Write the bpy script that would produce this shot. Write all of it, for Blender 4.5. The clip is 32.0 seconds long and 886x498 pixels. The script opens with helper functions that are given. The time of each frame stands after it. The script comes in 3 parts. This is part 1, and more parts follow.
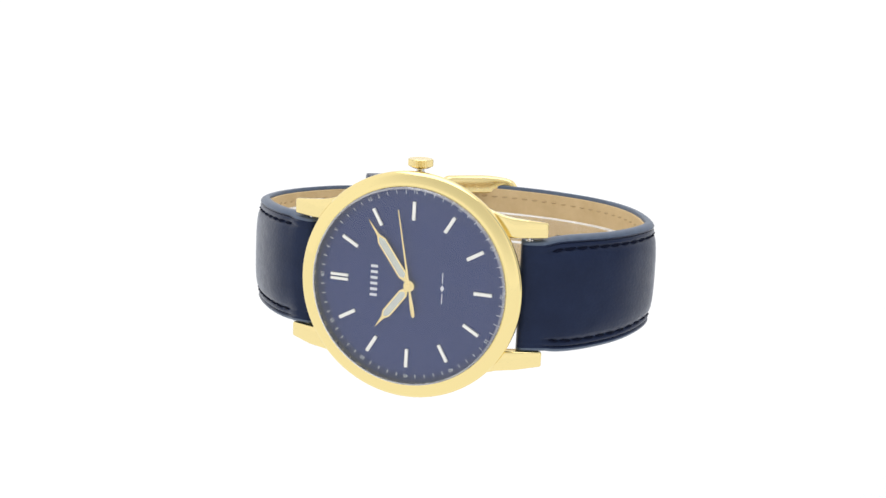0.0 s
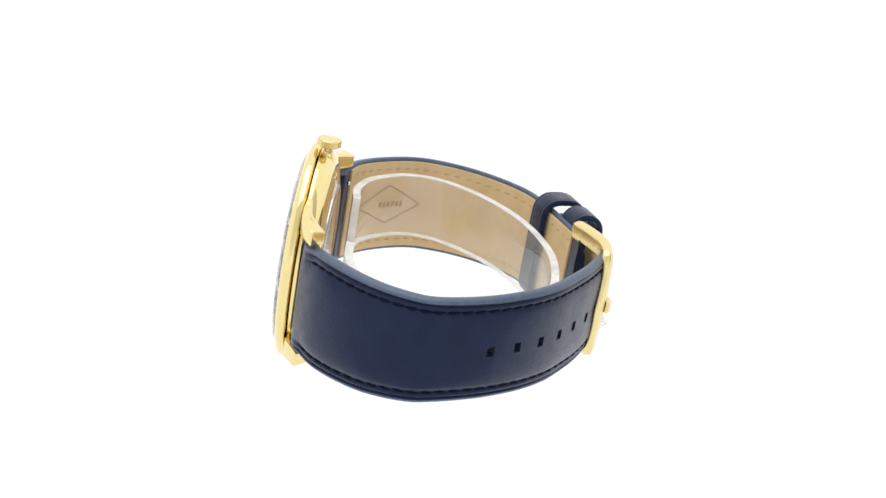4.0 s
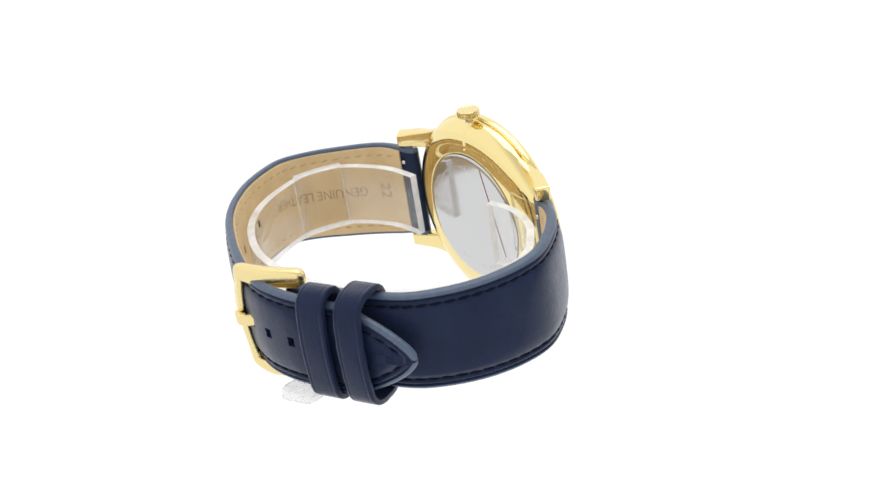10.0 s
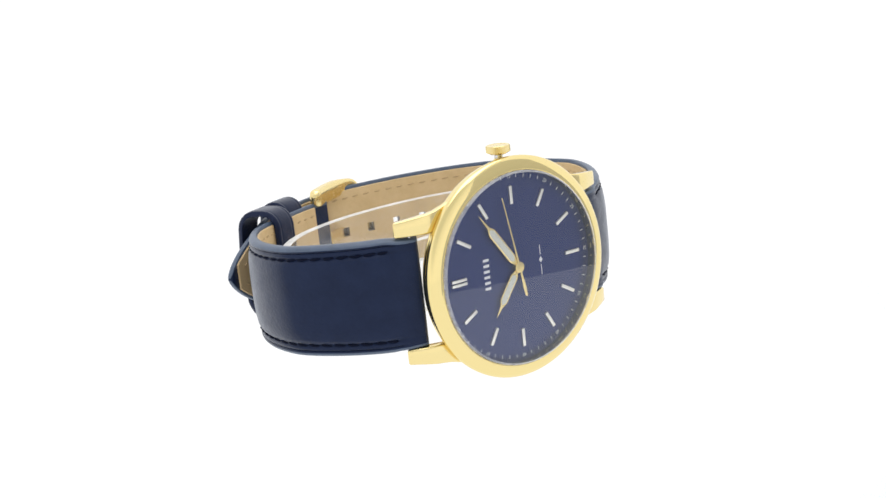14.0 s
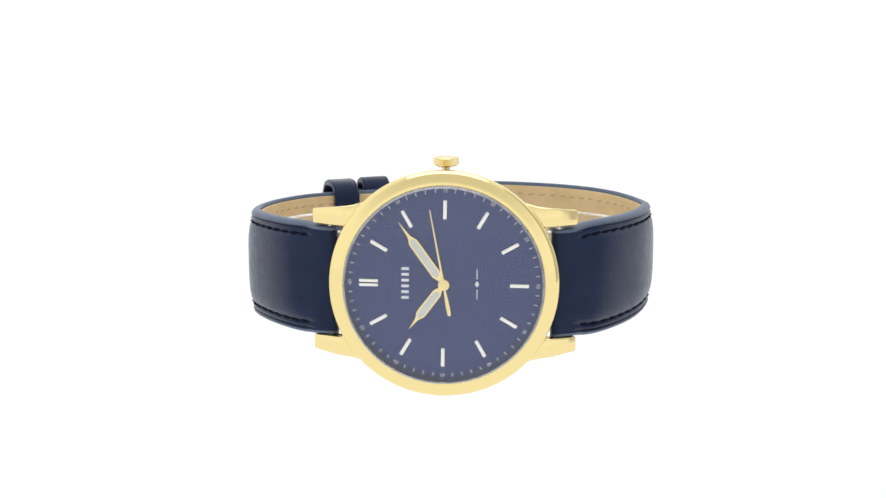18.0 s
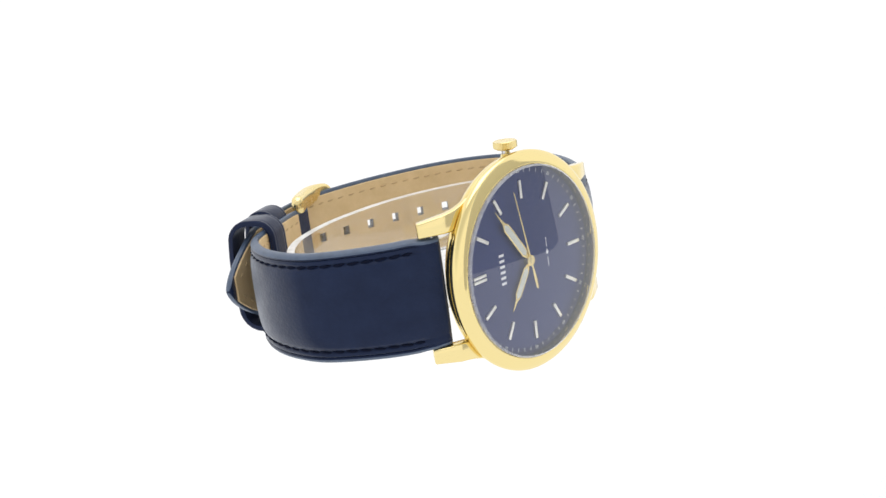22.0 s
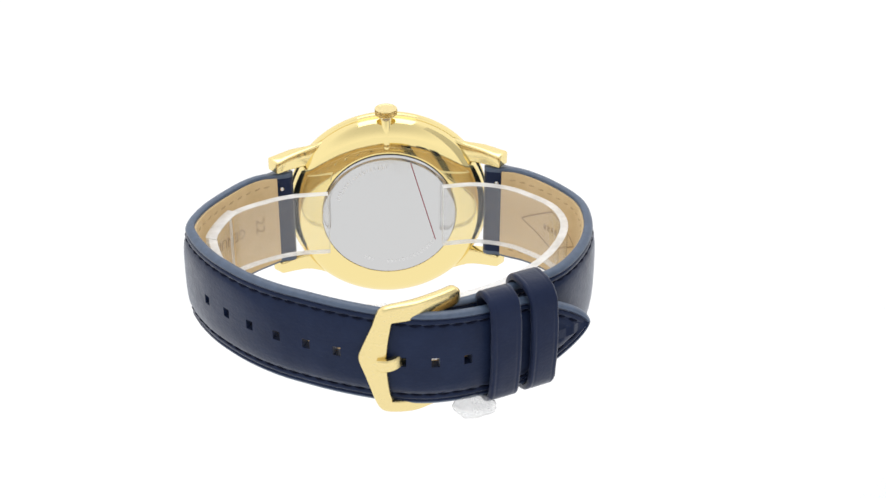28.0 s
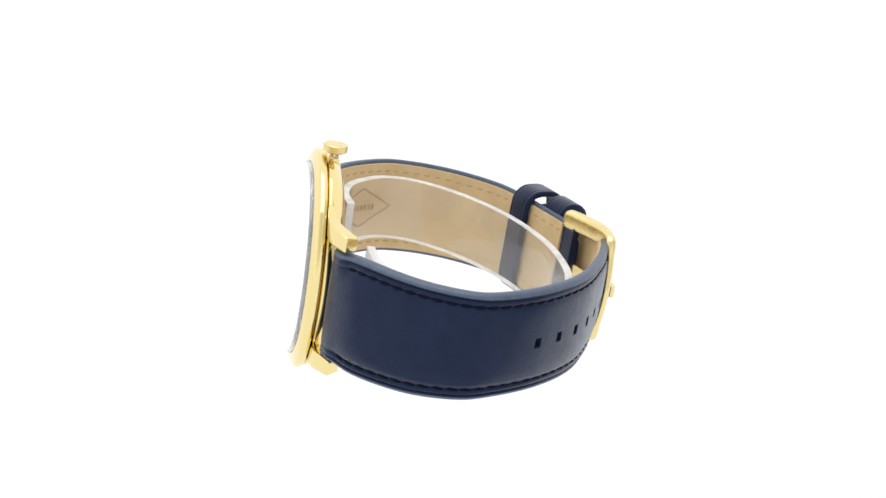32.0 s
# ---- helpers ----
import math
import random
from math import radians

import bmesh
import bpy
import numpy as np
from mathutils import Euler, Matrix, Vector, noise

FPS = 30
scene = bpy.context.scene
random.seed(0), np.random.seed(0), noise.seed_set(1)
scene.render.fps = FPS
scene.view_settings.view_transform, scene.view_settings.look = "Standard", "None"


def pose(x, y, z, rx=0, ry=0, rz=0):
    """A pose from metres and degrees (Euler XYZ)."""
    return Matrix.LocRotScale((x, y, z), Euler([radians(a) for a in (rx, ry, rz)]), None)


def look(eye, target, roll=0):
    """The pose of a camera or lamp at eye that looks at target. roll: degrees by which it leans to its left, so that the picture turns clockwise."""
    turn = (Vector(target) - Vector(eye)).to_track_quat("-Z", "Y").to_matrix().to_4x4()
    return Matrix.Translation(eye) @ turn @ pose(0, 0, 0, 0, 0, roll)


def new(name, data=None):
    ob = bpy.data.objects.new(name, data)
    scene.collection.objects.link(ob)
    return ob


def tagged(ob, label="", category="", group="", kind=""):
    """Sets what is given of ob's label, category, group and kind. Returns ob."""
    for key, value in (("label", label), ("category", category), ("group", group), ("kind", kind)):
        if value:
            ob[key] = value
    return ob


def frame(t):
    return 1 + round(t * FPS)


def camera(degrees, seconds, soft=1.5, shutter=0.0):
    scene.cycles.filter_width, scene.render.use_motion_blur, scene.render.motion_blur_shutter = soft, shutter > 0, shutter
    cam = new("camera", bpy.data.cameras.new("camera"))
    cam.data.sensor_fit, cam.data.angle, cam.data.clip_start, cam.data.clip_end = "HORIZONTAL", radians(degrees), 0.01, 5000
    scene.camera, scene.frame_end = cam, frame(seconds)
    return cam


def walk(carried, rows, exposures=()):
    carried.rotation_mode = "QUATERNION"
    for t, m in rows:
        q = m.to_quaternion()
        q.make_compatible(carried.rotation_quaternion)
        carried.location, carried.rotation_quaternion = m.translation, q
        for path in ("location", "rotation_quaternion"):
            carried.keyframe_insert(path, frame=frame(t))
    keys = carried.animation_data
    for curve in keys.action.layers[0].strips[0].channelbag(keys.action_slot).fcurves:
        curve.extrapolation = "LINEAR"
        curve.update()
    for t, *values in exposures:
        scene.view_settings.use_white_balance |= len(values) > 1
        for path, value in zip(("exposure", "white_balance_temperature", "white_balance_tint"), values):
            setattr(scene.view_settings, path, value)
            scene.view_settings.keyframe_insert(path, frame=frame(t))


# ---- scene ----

# ---------------------------------------------------------------- camera
cam = camera(32.0, 32.0, soft=1.5)
EYE, AIM, ROLL = (0.0, -0.3023, 0.13670), (0.00467, 0.0, 0.01996), -0.43
walk(cam, [(0.0, look(EYE, AIM, ROLL)), (32.0, look(EYE, AIM, ROLL))])

# ---------------------------------------------------------------- light
SURROUND, DIM_SPOT = 1.12, 0.78
world = bpy.data.worlds.new("light_tent_surround")
scene.world = world
world.use_nodes = True
# white tent walls all round; dimmer spot added over the camera to shade gold
wt = world.node_tree
w_tc = wt.nodes.new("ShaderNodeTexCoord")
w_dot = wt.nodes.new("ShaderNodeVectorMath")
w_dot.operation = "DOT_PRODUCT"
w_dot.inputs[1].default_value = (0.0, -0.62, 0.785)
w_map = wt.nodes.new("ShaderNodeMapRange")
w_map.interpolation_type = "SMOOTHSTEP"
for w_in, w_value in (("From Min", 0.60), ("From Max", 0.99), ("To Min", SURROUND), ("To Max", DIM_SPOT)):
    w_map.inputs[w_in].default_value = w_value
wt.links.new(w_tc.outputs["Generated"], w_dot.inputs[0])
wt.links.new(w_dot.outputs["Value"], w_map.inputs["Value"])
wt.links.new(w_map.outputs["Result"], wt.nodes["Background"].inputs[1])
wt.nodes["Background"].inputs[0].default_value = (1.0, 1.0, 1.0, 1)
scene.view_settings.exposure = 0.0
# unseen soft fill lamp, added overhead to brighten faces that look up
lamp = bpy.data.lights.new("top_fill", "AREA")
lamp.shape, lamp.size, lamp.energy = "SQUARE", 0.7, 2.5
top = new("top_fill", lamp)
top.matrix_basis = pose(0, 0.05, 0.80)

MM = 0.001
TABLE = -0.35                    # top of the turntable, mm
FLOOR = 22.03                    # height of the dial's centre over the turntable, mm
DIAL = (5.910, -23.979, 0.0)     # the dial's centre from the turning axis, mm
LEAN = -9.768                    # the watch leans back by this, degrees
SPIN = 0.828                     # the dial's turn in its case, degrees
BASE = pose(DIAL[0] * MM, DIAL[1] * MM, (DIAL[2] + FLOOR) * MM, LEAN)

# the turntable's angle by the seconds before and after its turning point at 17.75 s
TURN_AT = 17.75
TURN = [-4.2, -3.53, -0.53, 3.57, 8.55, 14.54, 21.01, 28.42, 36.79, 46.59, 57.23, 69.12, 80.96, 92.59, 103.63, 115.39,
        126.5, 138.27, 149.35, 160.22, 171.13, 182.82, 193.83, 205.57, 217.2, 229.2, 241.2, 253.3, 265.4, 277.4,
        289.27, 300.14, 310.08, 319.39, 327.56, 335.12, 341.34]


def turn_rows(z=0.0):
    rows = []
    for i in range(len(TURN) - 1, 0, -1):
        rows.append((TURN_AT - 0.25 - 0.5 * (i - 1), pose(0, 0, z, 0, 0, TURN[i])))
    rows.append((TURN_AT, pose(0, 0, z, 0, 0, TURN[0])))
    for i in range(1, len(TURN)):
        t = TURN_AT + 0.25 + 0.5 * (i - 1)
        if t <= 32.0:
            rows.append((t, pose(0, 0, z, 0, 0, TURN[i])))
    return rows


# ---------------------------------------------------------------- materials
def material(name):
    m = bpy.data.materials.new(name)
    m.use_nodes = True
    return m, m.node_tree, m.node_tree.nodes["Principled BSDF"]


def link(tree, a, out, b, to):
    tree.links.new(a.outputs[out], b.inputs[to])


def noise_node(tree, scale, detail=4.0, rough=0.6, stretch=None):
    tc = tree.nodes.new("ShaderNodeTexCoord")
    n = tree.nodes.new("ShaderNodeTexNoise")
    n.inputs["Scale"].default_value = scale
    n.inputs["Detail"].default_value = detail
    n.inputs["Roughness"].default_value = rough
    if stretch:
        mp = tree.nodes.new("ShaderNodeMapping")
        mp.inputs["Scale"].default_value = stretch
        link(tree, tc, "Object", mp, "Vector")
        link(tree, mp, "Vector", n, "Vector")
    else:
        link(tree, tc, "Object", n, "Vector")
    return n


def ramp(tree, node, out, stops):
    r = tree.nodes.new("ShaderNodeValToRGB")
    while len(r.color_ramp.elements) < len(stops):
        r.color_ramp.elements.new(0.5)
    for e, (p, c) in zip(r.color_ramp.elements, stops):
        e.position = p
        e.color = (*c, 1) if len(c) == 3 else c
    link(tree, node, out, r, "Fac")
    return r


def leather(name, dark, light, rough, spec, grain=1500.0, bump=0.42, nap=0.0, slant=0.3):
    """Leather: mottled colour, pore grain and long fine creases."""
    m, tree, b = material(name)
    n = noise_node(tree, 160.0, 6.0, 0.7)
    r = ramp(tree, n, "Fac", [(0.3, dark), (0.7, light)])
    link(tree, r, "Color", b, "Base Color")
    n2 = noise_node(tree, 420.0, 3.0)
    rr = ramp(tree, n2, "Fac", [(0.3, (rough - 0.06,) * 3), (0.7, (rough + 0.08,) * 3)])
    link(tree, rr, "Color", b, "Roughness")
    tc = tree.nodes.new("ShaderNodeTexCoord")
    v = tree.nodes.new("ShaderNodeTexVoronoi")
    v.inputs["Scale"].default_value = grain
    link(tree, tc, "Object", v, "Vector")
    n3 = noise_node(tree, 600.0, 4.0, 0.6, (1, 1, 3.5))
    mix = tree.nodes.new("ShaderNodeMath")
    mix.operation = "MULTIPLY_ADD"
    link(tree, v, "Distance", mix, 0)
    mix.inputs[1].default_value = 0.6
    link(tree, n3, "Fac", mix, 2)
    bp = tree.nodes.new("ShaderNodeBump")
    bp.inputs["Strength"].default_value = bump
    bp.inputs["Distance"].default_value = 0.00012
    link(tree, mix, 0, bp, "Height")
    link(tree, bp, "Normal", b, "Normal")
    # waxed leather shines at a slant and hardly at all face on
    lw = tree.nodes.new("ShaderNodeLayerWeight")
    lw.inputs["Blend"].default_value = 0.5
    sr = ramp(tree, lw, "Facing", [(0.28, (spec,) * 3), (0.60, (slant * 0.75,) * 3), (0.85, (slant * 1.5,) * 3)])
    link(tree, sr, "Color", b, "Specular IOR Level")
    b.inputs["Sheen Weight"].default_value = nap
    b.inputs["Sheen Roughness"].default_value = 0.30
    b.inputs["Sheen Tint"].default_value = (0.8, 0.88, 1.0, 1)
    return m


def metal(name, colour, rough, brushed=0.0, stretch=(1, 1, 1)):
    m, tree, b = material(name)
    b.inputs["Base Color"].default_value = (*colour, 1)
    b.inputs["Metallic"].default_value = 1.0
    n = noise_node(tree, 900.0, 3.0, 0.5, stretch)
    rr = ramp(tree, n, "Fac", [(0.3, (max(rough - 0.03, 0.01),) * 3), (0.75, (rough + 0.05,) * 3)])
    link(tree, rr, "Color", b, "Roughness")
    if brushed:
        bp = tree.nodes.new("ShaderNodeBump")
        bp.inputs["Strength"].default_value = brushed
        bp.inputs["Distance"].default_value = 0.00004
        link(tree, n, "Fac", bp, "Height")
        link(tree, bp, "Normal", b, "Normal")
    return m


def paint(name, colour, rough=0.4, spec=0.4, spread=0.12):
    m, tree, b = material(name)
    n = noise_node(tree, 700.0, 3.0)
    lo = tuple(c * (1 - spread) for c in colour)
    hi = tuple(min(1.0, c * (1 + spread)) for c in colour)
    r = ramp(tree, n, "Fac", [(0.3, lo), (0.7, hi)])
    link(tree, r, "Color", b, "Base Color")
    b.inputs["Roughness"].default_value = rough
    b.inputs["Specular IOR Level"].default_value = spec
    return m


def thin_glass(name, base=0.042):
    """A watch crystal: clear, with the gloss of its front face."""
    m, tree, b = material(name)
    tree.nodes.remove(b)
    out = tree.nodes["Material Output"]
    clear = tree.nodes.new("ShaderNodeBsdfTransparent")
    gloss = tree.nodes.new("ShaderNodeBsdfGlossy")
    gloss.inputs["Roughness"].default_value = 0.0
    gloss.inputs["Color"].default_value = (1, 1, 1, 1)
    lw = tree.nodes.new("ShaderNodeLayerWeight")
    lw.inputs["Blend"].default_value = 0.5
    gain = tree.nodes.new("ShaderNodeMath")
    gain.operation, gain.use_clamp = "MULTIPLY", True
    gain.inputs[1].default_value = 1.235
    fifth = tree.nodes.new("ShaderNodeMath")
    fifth.operation = "POWER"
    fifth.inputs[1].default_value = 4.4
    fr = tree.nodes.new("ShaderNodeMath")
    fr.operation = "MULTIPLY_ADD"
    fr.inputs[1].default_value = 1.0 - base
    fr.inputs[2].default_value = base
    link(tree, lw, "Facing", gain, 0)
    link(tree, gain, 0, fifth, 0)
    link(tree, fifth, 0, fr, 0)
    # front and back face together reflect 2F / (1 + F)
    up = tree.nodes.new("ShaderNodeMath")
    up.operation = "MULTIPLY"
    up.inputs[1].default_value = 2.0
    one = tree.nodes.new("ShaderNodeMath")
    one.operation = "ADD"
    one.inputs[1].default_value = 1.0
    both = tree.nodes.new("ShaderNodeMath")
    both.operation = "DIVIDE"
    link(tree, fr, 0, up, 0)
    link(tree, fr, 0, one, 0)
    link(tree, up, 0, both, 0)
    link(tree, one, 0, both, 1)
    mix = tree.nodes.new("ShaderNodeMixShader")
    link(tree, both, 0, mix, 0)
    link(tree, clear, 0, mix, 1)
    link(tree, gloss, 0, mix, 2)
    link(tree, mix, 0, out, "Surface")
    return m


def clear_sheet(name, veil, base=0.04, scuff=0.03):
    """Clear thin plastic: see-through, glossy at a slant, with a slight milky haze."""
    m, tree, b = material(name)
    tree.nodes.remove(b)
    out = tree.nodes["Material Output"]
    clear = tree.nodes.new("ShaderNodeBsdfTransparent")
    milk = tree.nodes.new("ShaderNodeBsdfDiffuse")
    milk.inputs["Color"].default_value = (0.92, 0.92, 0.92, 1)
    gloss = tree.nodes.new("ShaderNodeBsdfGlossy")
    gloss.inputs["Roughness"].default_value = scuff
    n = noise_node(tree, 190.0, 4.0)
    haze = ramp(tree, n, "Fac", [(0.3, (veil * 0.7,) * 3), (0.75, (veil * 1.4,) * 3)])
    body = tree.nodes.new("ShaderNodeMixShader")
    link(tree, haze, "Color", body, 0)
    link(tree, clear, 0, body, 1)
    link(tree, milk, 0, body, 2)
    lw = tree.nodes.new("ShaderNodeLayerWeight")
    lw.inputs["Blend"].default_value = 0.5
    fifth = tree.nodes.new("ShaderNodeMath")
    fifth.operation = "POWER"
    fifth.inputs[1].default_value = 5.0
    fr = tree.nodes.new("ShaderNodeMath")
    fr.operation = "MULTIPLY_ADD"
    fr.inputs[1].default_value = 1.0 - base
    fr.inputs[2].default_value = base
    link(tree, lw, "Facing", fifth, 0)
    link(tree, fifth, 0, fr, 0)
    mix = tree.nodes.new("ShaderNodeMixShader")
    link(tree, fr, 0, mix, 0)
    link(tree, body, 0, mix, 1)
    link(tree, gloss, 0, mix, 2)
    link(tree, mix, 0, out, "Surface")
    return m


def frosted(name, albedo, haze=0.6):
    """A sawn plastic edge: white, letting light through."""
    m, tree, b = material(name)
    tree.nodes.remove(b)
    out = tree.nodes["Material Output"]
    d = tree.nodes.new("ShaderNodeBsdfDiffuse")
    t = tree.nodes.new("ShaderNodeBsdfTranslucent")
    n = noise_node(tree, 900.0, 3.0)
    r = ramp(tree, n, "Fac", [(0.3, (albedo - 0.05,) * 3), (0.7, (albedo,) * 3)])
    link(tree, r, "Color", d, "Color")
    link(tree, r, "Color", t, "Color")
    mix = tree.nodes.new("ShaderNodeMixShader")
    mix.inputs[0].default_value = 0.5
    link(tree, d, 0, mix, 1)
    link(tree, t, 0, mix, 2)
    # partly clear, in uneven stretches
    clear = tree.nodes.new("ShaderNodeBsdfTransparent")
    n2 = noise_node(tree, 160.0, 3.0)
    share = ramp(tree, n2, "Fac", [(0.3, (haze - 0.18,) * 3), (0.7, (haze + 0.12,) * 3)])
    body = tree.nodes.new("ShaderNodeMixShader")
    link(tree, share, "Color", body, 0)
    link(tree, clear, 0, body, 1)
    link(tree, mix, 0, body, 2)
    link(tree, body, 0, out, "Surface")
    return m


NAVY = leather("navy_leather", (0.0082, 0.0152, 0.043), (0.0118, 0.0212, 0.057), 0.41, 0.14, nap=0.30, slant=0.8)
NAVY_LOOP = leather("navy_leather_loop", (0.0080, 0.0143, 0.042), (0.0112, 0.0192, 0.053), 0.44, 0.15, nap=0.22, slant=0.7)
TAN = leather("tan_lining", (0.58, 0.42, 0.22), (0.68, 0.51, 0.29), 0.62, 0.3, 2400.0, 0.15)
# edge paint, lightened so that the colour carries its sheen
EDGE = paint("navy_edge_paint_sheen", (0.062, 0.092, 0.150), 0.38, 0.6, 0.15)
THREAD = paint("navy_thread", (0.0055, 0.0078, 0.021), 0.8, 0.08)
TAN_THREAD = paint("tan_thread", (0.50, 0.36, 0.20), 0.7, 0.2)
STAMP = paint("burnt_stamp", (0.38, 0.255, 0.135), 0.6, 0.2)
GOLD = metal("polished_gold", (0.87, 0.72, 0.34), 0.06)
GOLD_SATIN = metal("satin_gold", (0.84, 0.69, 0.34), 0.24, 0.06, (1, 1, 6))
GOLD_LUG = metal("brushed_lug_gold", (0.87, 0.72, 0.35), 0.12, 0.05, (1, 4, 1))
STEEL = metal("polished_steel", (0.66, 0.66, 0.67), 0.07)
BACK_STEEL = metal("film_covered_steel", (0.60, 0.60, 0.60), 0.10)
INDEX = metal("index_silver", (0.90, 0.89, 0.83), 0.30)
LUME = paint("lume_fill", (0.62, 0.64, 0.58), 0.5, 0.3, 0.04)
PRINT = paint("white_print", (0.72, 0.74, 0.78), 0.5, 0.3, 0.03)
TICK = paint("pale_print", (0.55, 0.60, 0.68), 0.5, 0.3, 0.03)
RED = paint("red_line", (0.25, 0.012, 0.03), 0.4, 0.4)
ENGRAVE = metal("etched_steel", (0.67, 0.67, 0.67), 0.3)
CRYSTAL = thin_glass("mineral_crystal")
CLEAR = clear_sheet("clear_acetate", 0.045)
FILM = clear_sheet("clear_overlap", 0.02, 0.0)
GLASS_EDGE = clear_sheet("glass_edge_glint", 0.26, 0.05, 0.1)
GEL = clear_sheet("clear_gel", 0.28, 0.06, 0.25)


def dial_material():
    m, tree, b = material("navy_dial")
    n = noise_node(tree, 240.0, 2.0)
    r = ramp(tree, n, "Fac", [(0.3, (0.0145, 0.0325, 0.140)), (0.7, (0.0155, 0.0340, 0.147))])
    link(tree, r, "Color", b, "Base Color")
    # fine radial brushing
    b.inputs["Metallic"].default_value = 0.55
    b.inputs["Roughness"].default_value = 0.40
    b.inputs["Anisotropic"].default_value = 0.8
    tg = tree.nodes.new("ShaderNodeTangent")
    tg.direction_type, tg.axis = "RADIAL", "Y"
    link(tree, tg, "Tangent", b, "Tangent")
    b.inputs["Specular IOR Level"].default_value = 0.3
    return m


DIAL_BLUE = dial_material()


def acrylic_table():
    """Opal acrylic turntable top, lit from below."""
    m, tree, b = material("lit_opal_acrylic")
    tree.nodes.remove(b)
    glow = tree.nodes.new("ShaderNodeEmission")
    n = noise_node(tree, 6.0, 2.0)
    r = ramp(tree, n, "Fac", [(0.3, (0.98, 0.985, 0.99)), (0.7, (1.0, 1.0, 1.0))])
    link(tree, r, "Color", glow, "Color")
    glow.inputs["Strength"].default_value = 1.08
    link(tree, glow, 0, tree.nodes["Material Output"], "Surface")
    m.cycles.emission_sampling = "NONE"
    return m


OPAL = acrylic_table()
RIM = paint("acrylic_edge", (0.84, 0.90, 0.93), 0.9, 0.05, 0.01)
FLAG = paint("flag_paint", (0.54, 0.54, 0.55), 0.9, 0.1)
CUT_EDGE = frosted("frosted_cut_edge", 0.95)


# ---------------------------------------------------------------- building blocks
def mesh_from(bm, name, smooth=True, angle=35.0):
    """A bmesh in millimetres becomes a mesh in metres."""
    bmesh.ops.recalc_face_normals(bm, faces=bm.faces)
    for v in bm.verts:
        v.co *= MM
    for f in bm.faces:
        f.smooth = smooth
    if smooth:
        lim = radians(angle)
        for e in bm.edges:
            if len(e.link_faces) == 2 and e.calc_face_angle(0.0) > lim:
                e.smooth = False
    me = bpy.data.meshes.new(name)
    bm.to_mesh(me)
    bm.free()
    return me


def part(name, bm, mat, parent, label="", smooth=True, angle=35.0):
    """One mesh under a thing or under a part."""
    me = mesh_from(bm, name, smooth, angle)
    me.materials.append(mat)
    ob = new(name, me)
    ob.parent = parent
    if parent is not None and parent.type == "EMPTY" and parent.get("leaning"):
        ob.matrix_basis = BASE
    if label:
        ob["label"] = label
    return ob


def piece(name, me, parent, m):
    """A further object on a shared mesh."""
    ob = new(name, me)
    ob.parent = parent
    ob.matrix_basis = m
    return ob


def lathe(bm, profile, steps=96, axis="Y", centre=(0, 0, 0), arc=None):
    """Turn a profile of (radius, height) about an axis."""
    rings = []
    for k in range(steps):
        a = 2 * math.pi * k / steps
        ring = []
        for r, h in profile:
            p = (r * math.cos(a), h, r * math.sin(a)) if axis == "Y" else (r * math.cos(a), r * math.sin(a), h)
            ring.append(bm.verts.new(Vector(p) + Vector(centre)))
        rings.append(ring)
    for k in range(steps):
        a, b = rings[k], rings[(k + 1) % steps]
        for j in range(len(profile) - 1):
            bm.faces.new((a[j], a[j + 1], b[j + 1], b[j]))
    return rings


def loft(bm, rings, caps=True):
    """Join rings of points, one after another, into a skin."""
    vs = [[bm.verts.new(p) for p in r] for r in rings]
    n = len(vs[0])
    for a, b in zip(vs, vs[1:]):
        for j in range(n):
            bm.faces.new((a[j], a[(j + 1) % n], b[(j + 1) % n], b[j]))
    if caps:
        bm.faces.new(vs[0])
        bm.faces.new(list(reversed(vs[-1])))
    return vs


def box(bm, lo, hi, bevel=0.0, segs=2):
    m = Matrix.Translation([(a + b) / 2 for a, b in zip(lo, hi)]) @ Matrix.Diagonal([b - a for a, b in zip(lo, hi)] + [1])
    g = bmesh.ops.create_cube(bm, size=1.0, matrix=m)
    if bevel:
        es = list({e for v in g["verts"] for e in v.link_edges})
        bmesh.ops.bevel(bm, geom=es, offset=bevel, segments=segs, profile=0.5, affect="EDGES")


def plate(bm, outline, y0, y1, bevel=0.0):
    """A flat outline of (x, z) made solid from y0 to y1."""
    a = [bm.verts.new((x, y0, z)) for x, z in outline]
    b = [bm.verts.new((x, y1, z)) for x, z in outline]
    n = len(a)
    top = bm.faces.new(a)
    bm.faces.new(list(reversed(b)))
    for j in range(n):
        bm.faces.new((a[j], b[j], b[(j + 1) % n], a[(j + 1) % n]))
    if bevel:
        bmesh.ops.bevel(bm, geom=list(top.edges), offset=bevel, segments=2, profile=0.5, affect="EDGES")


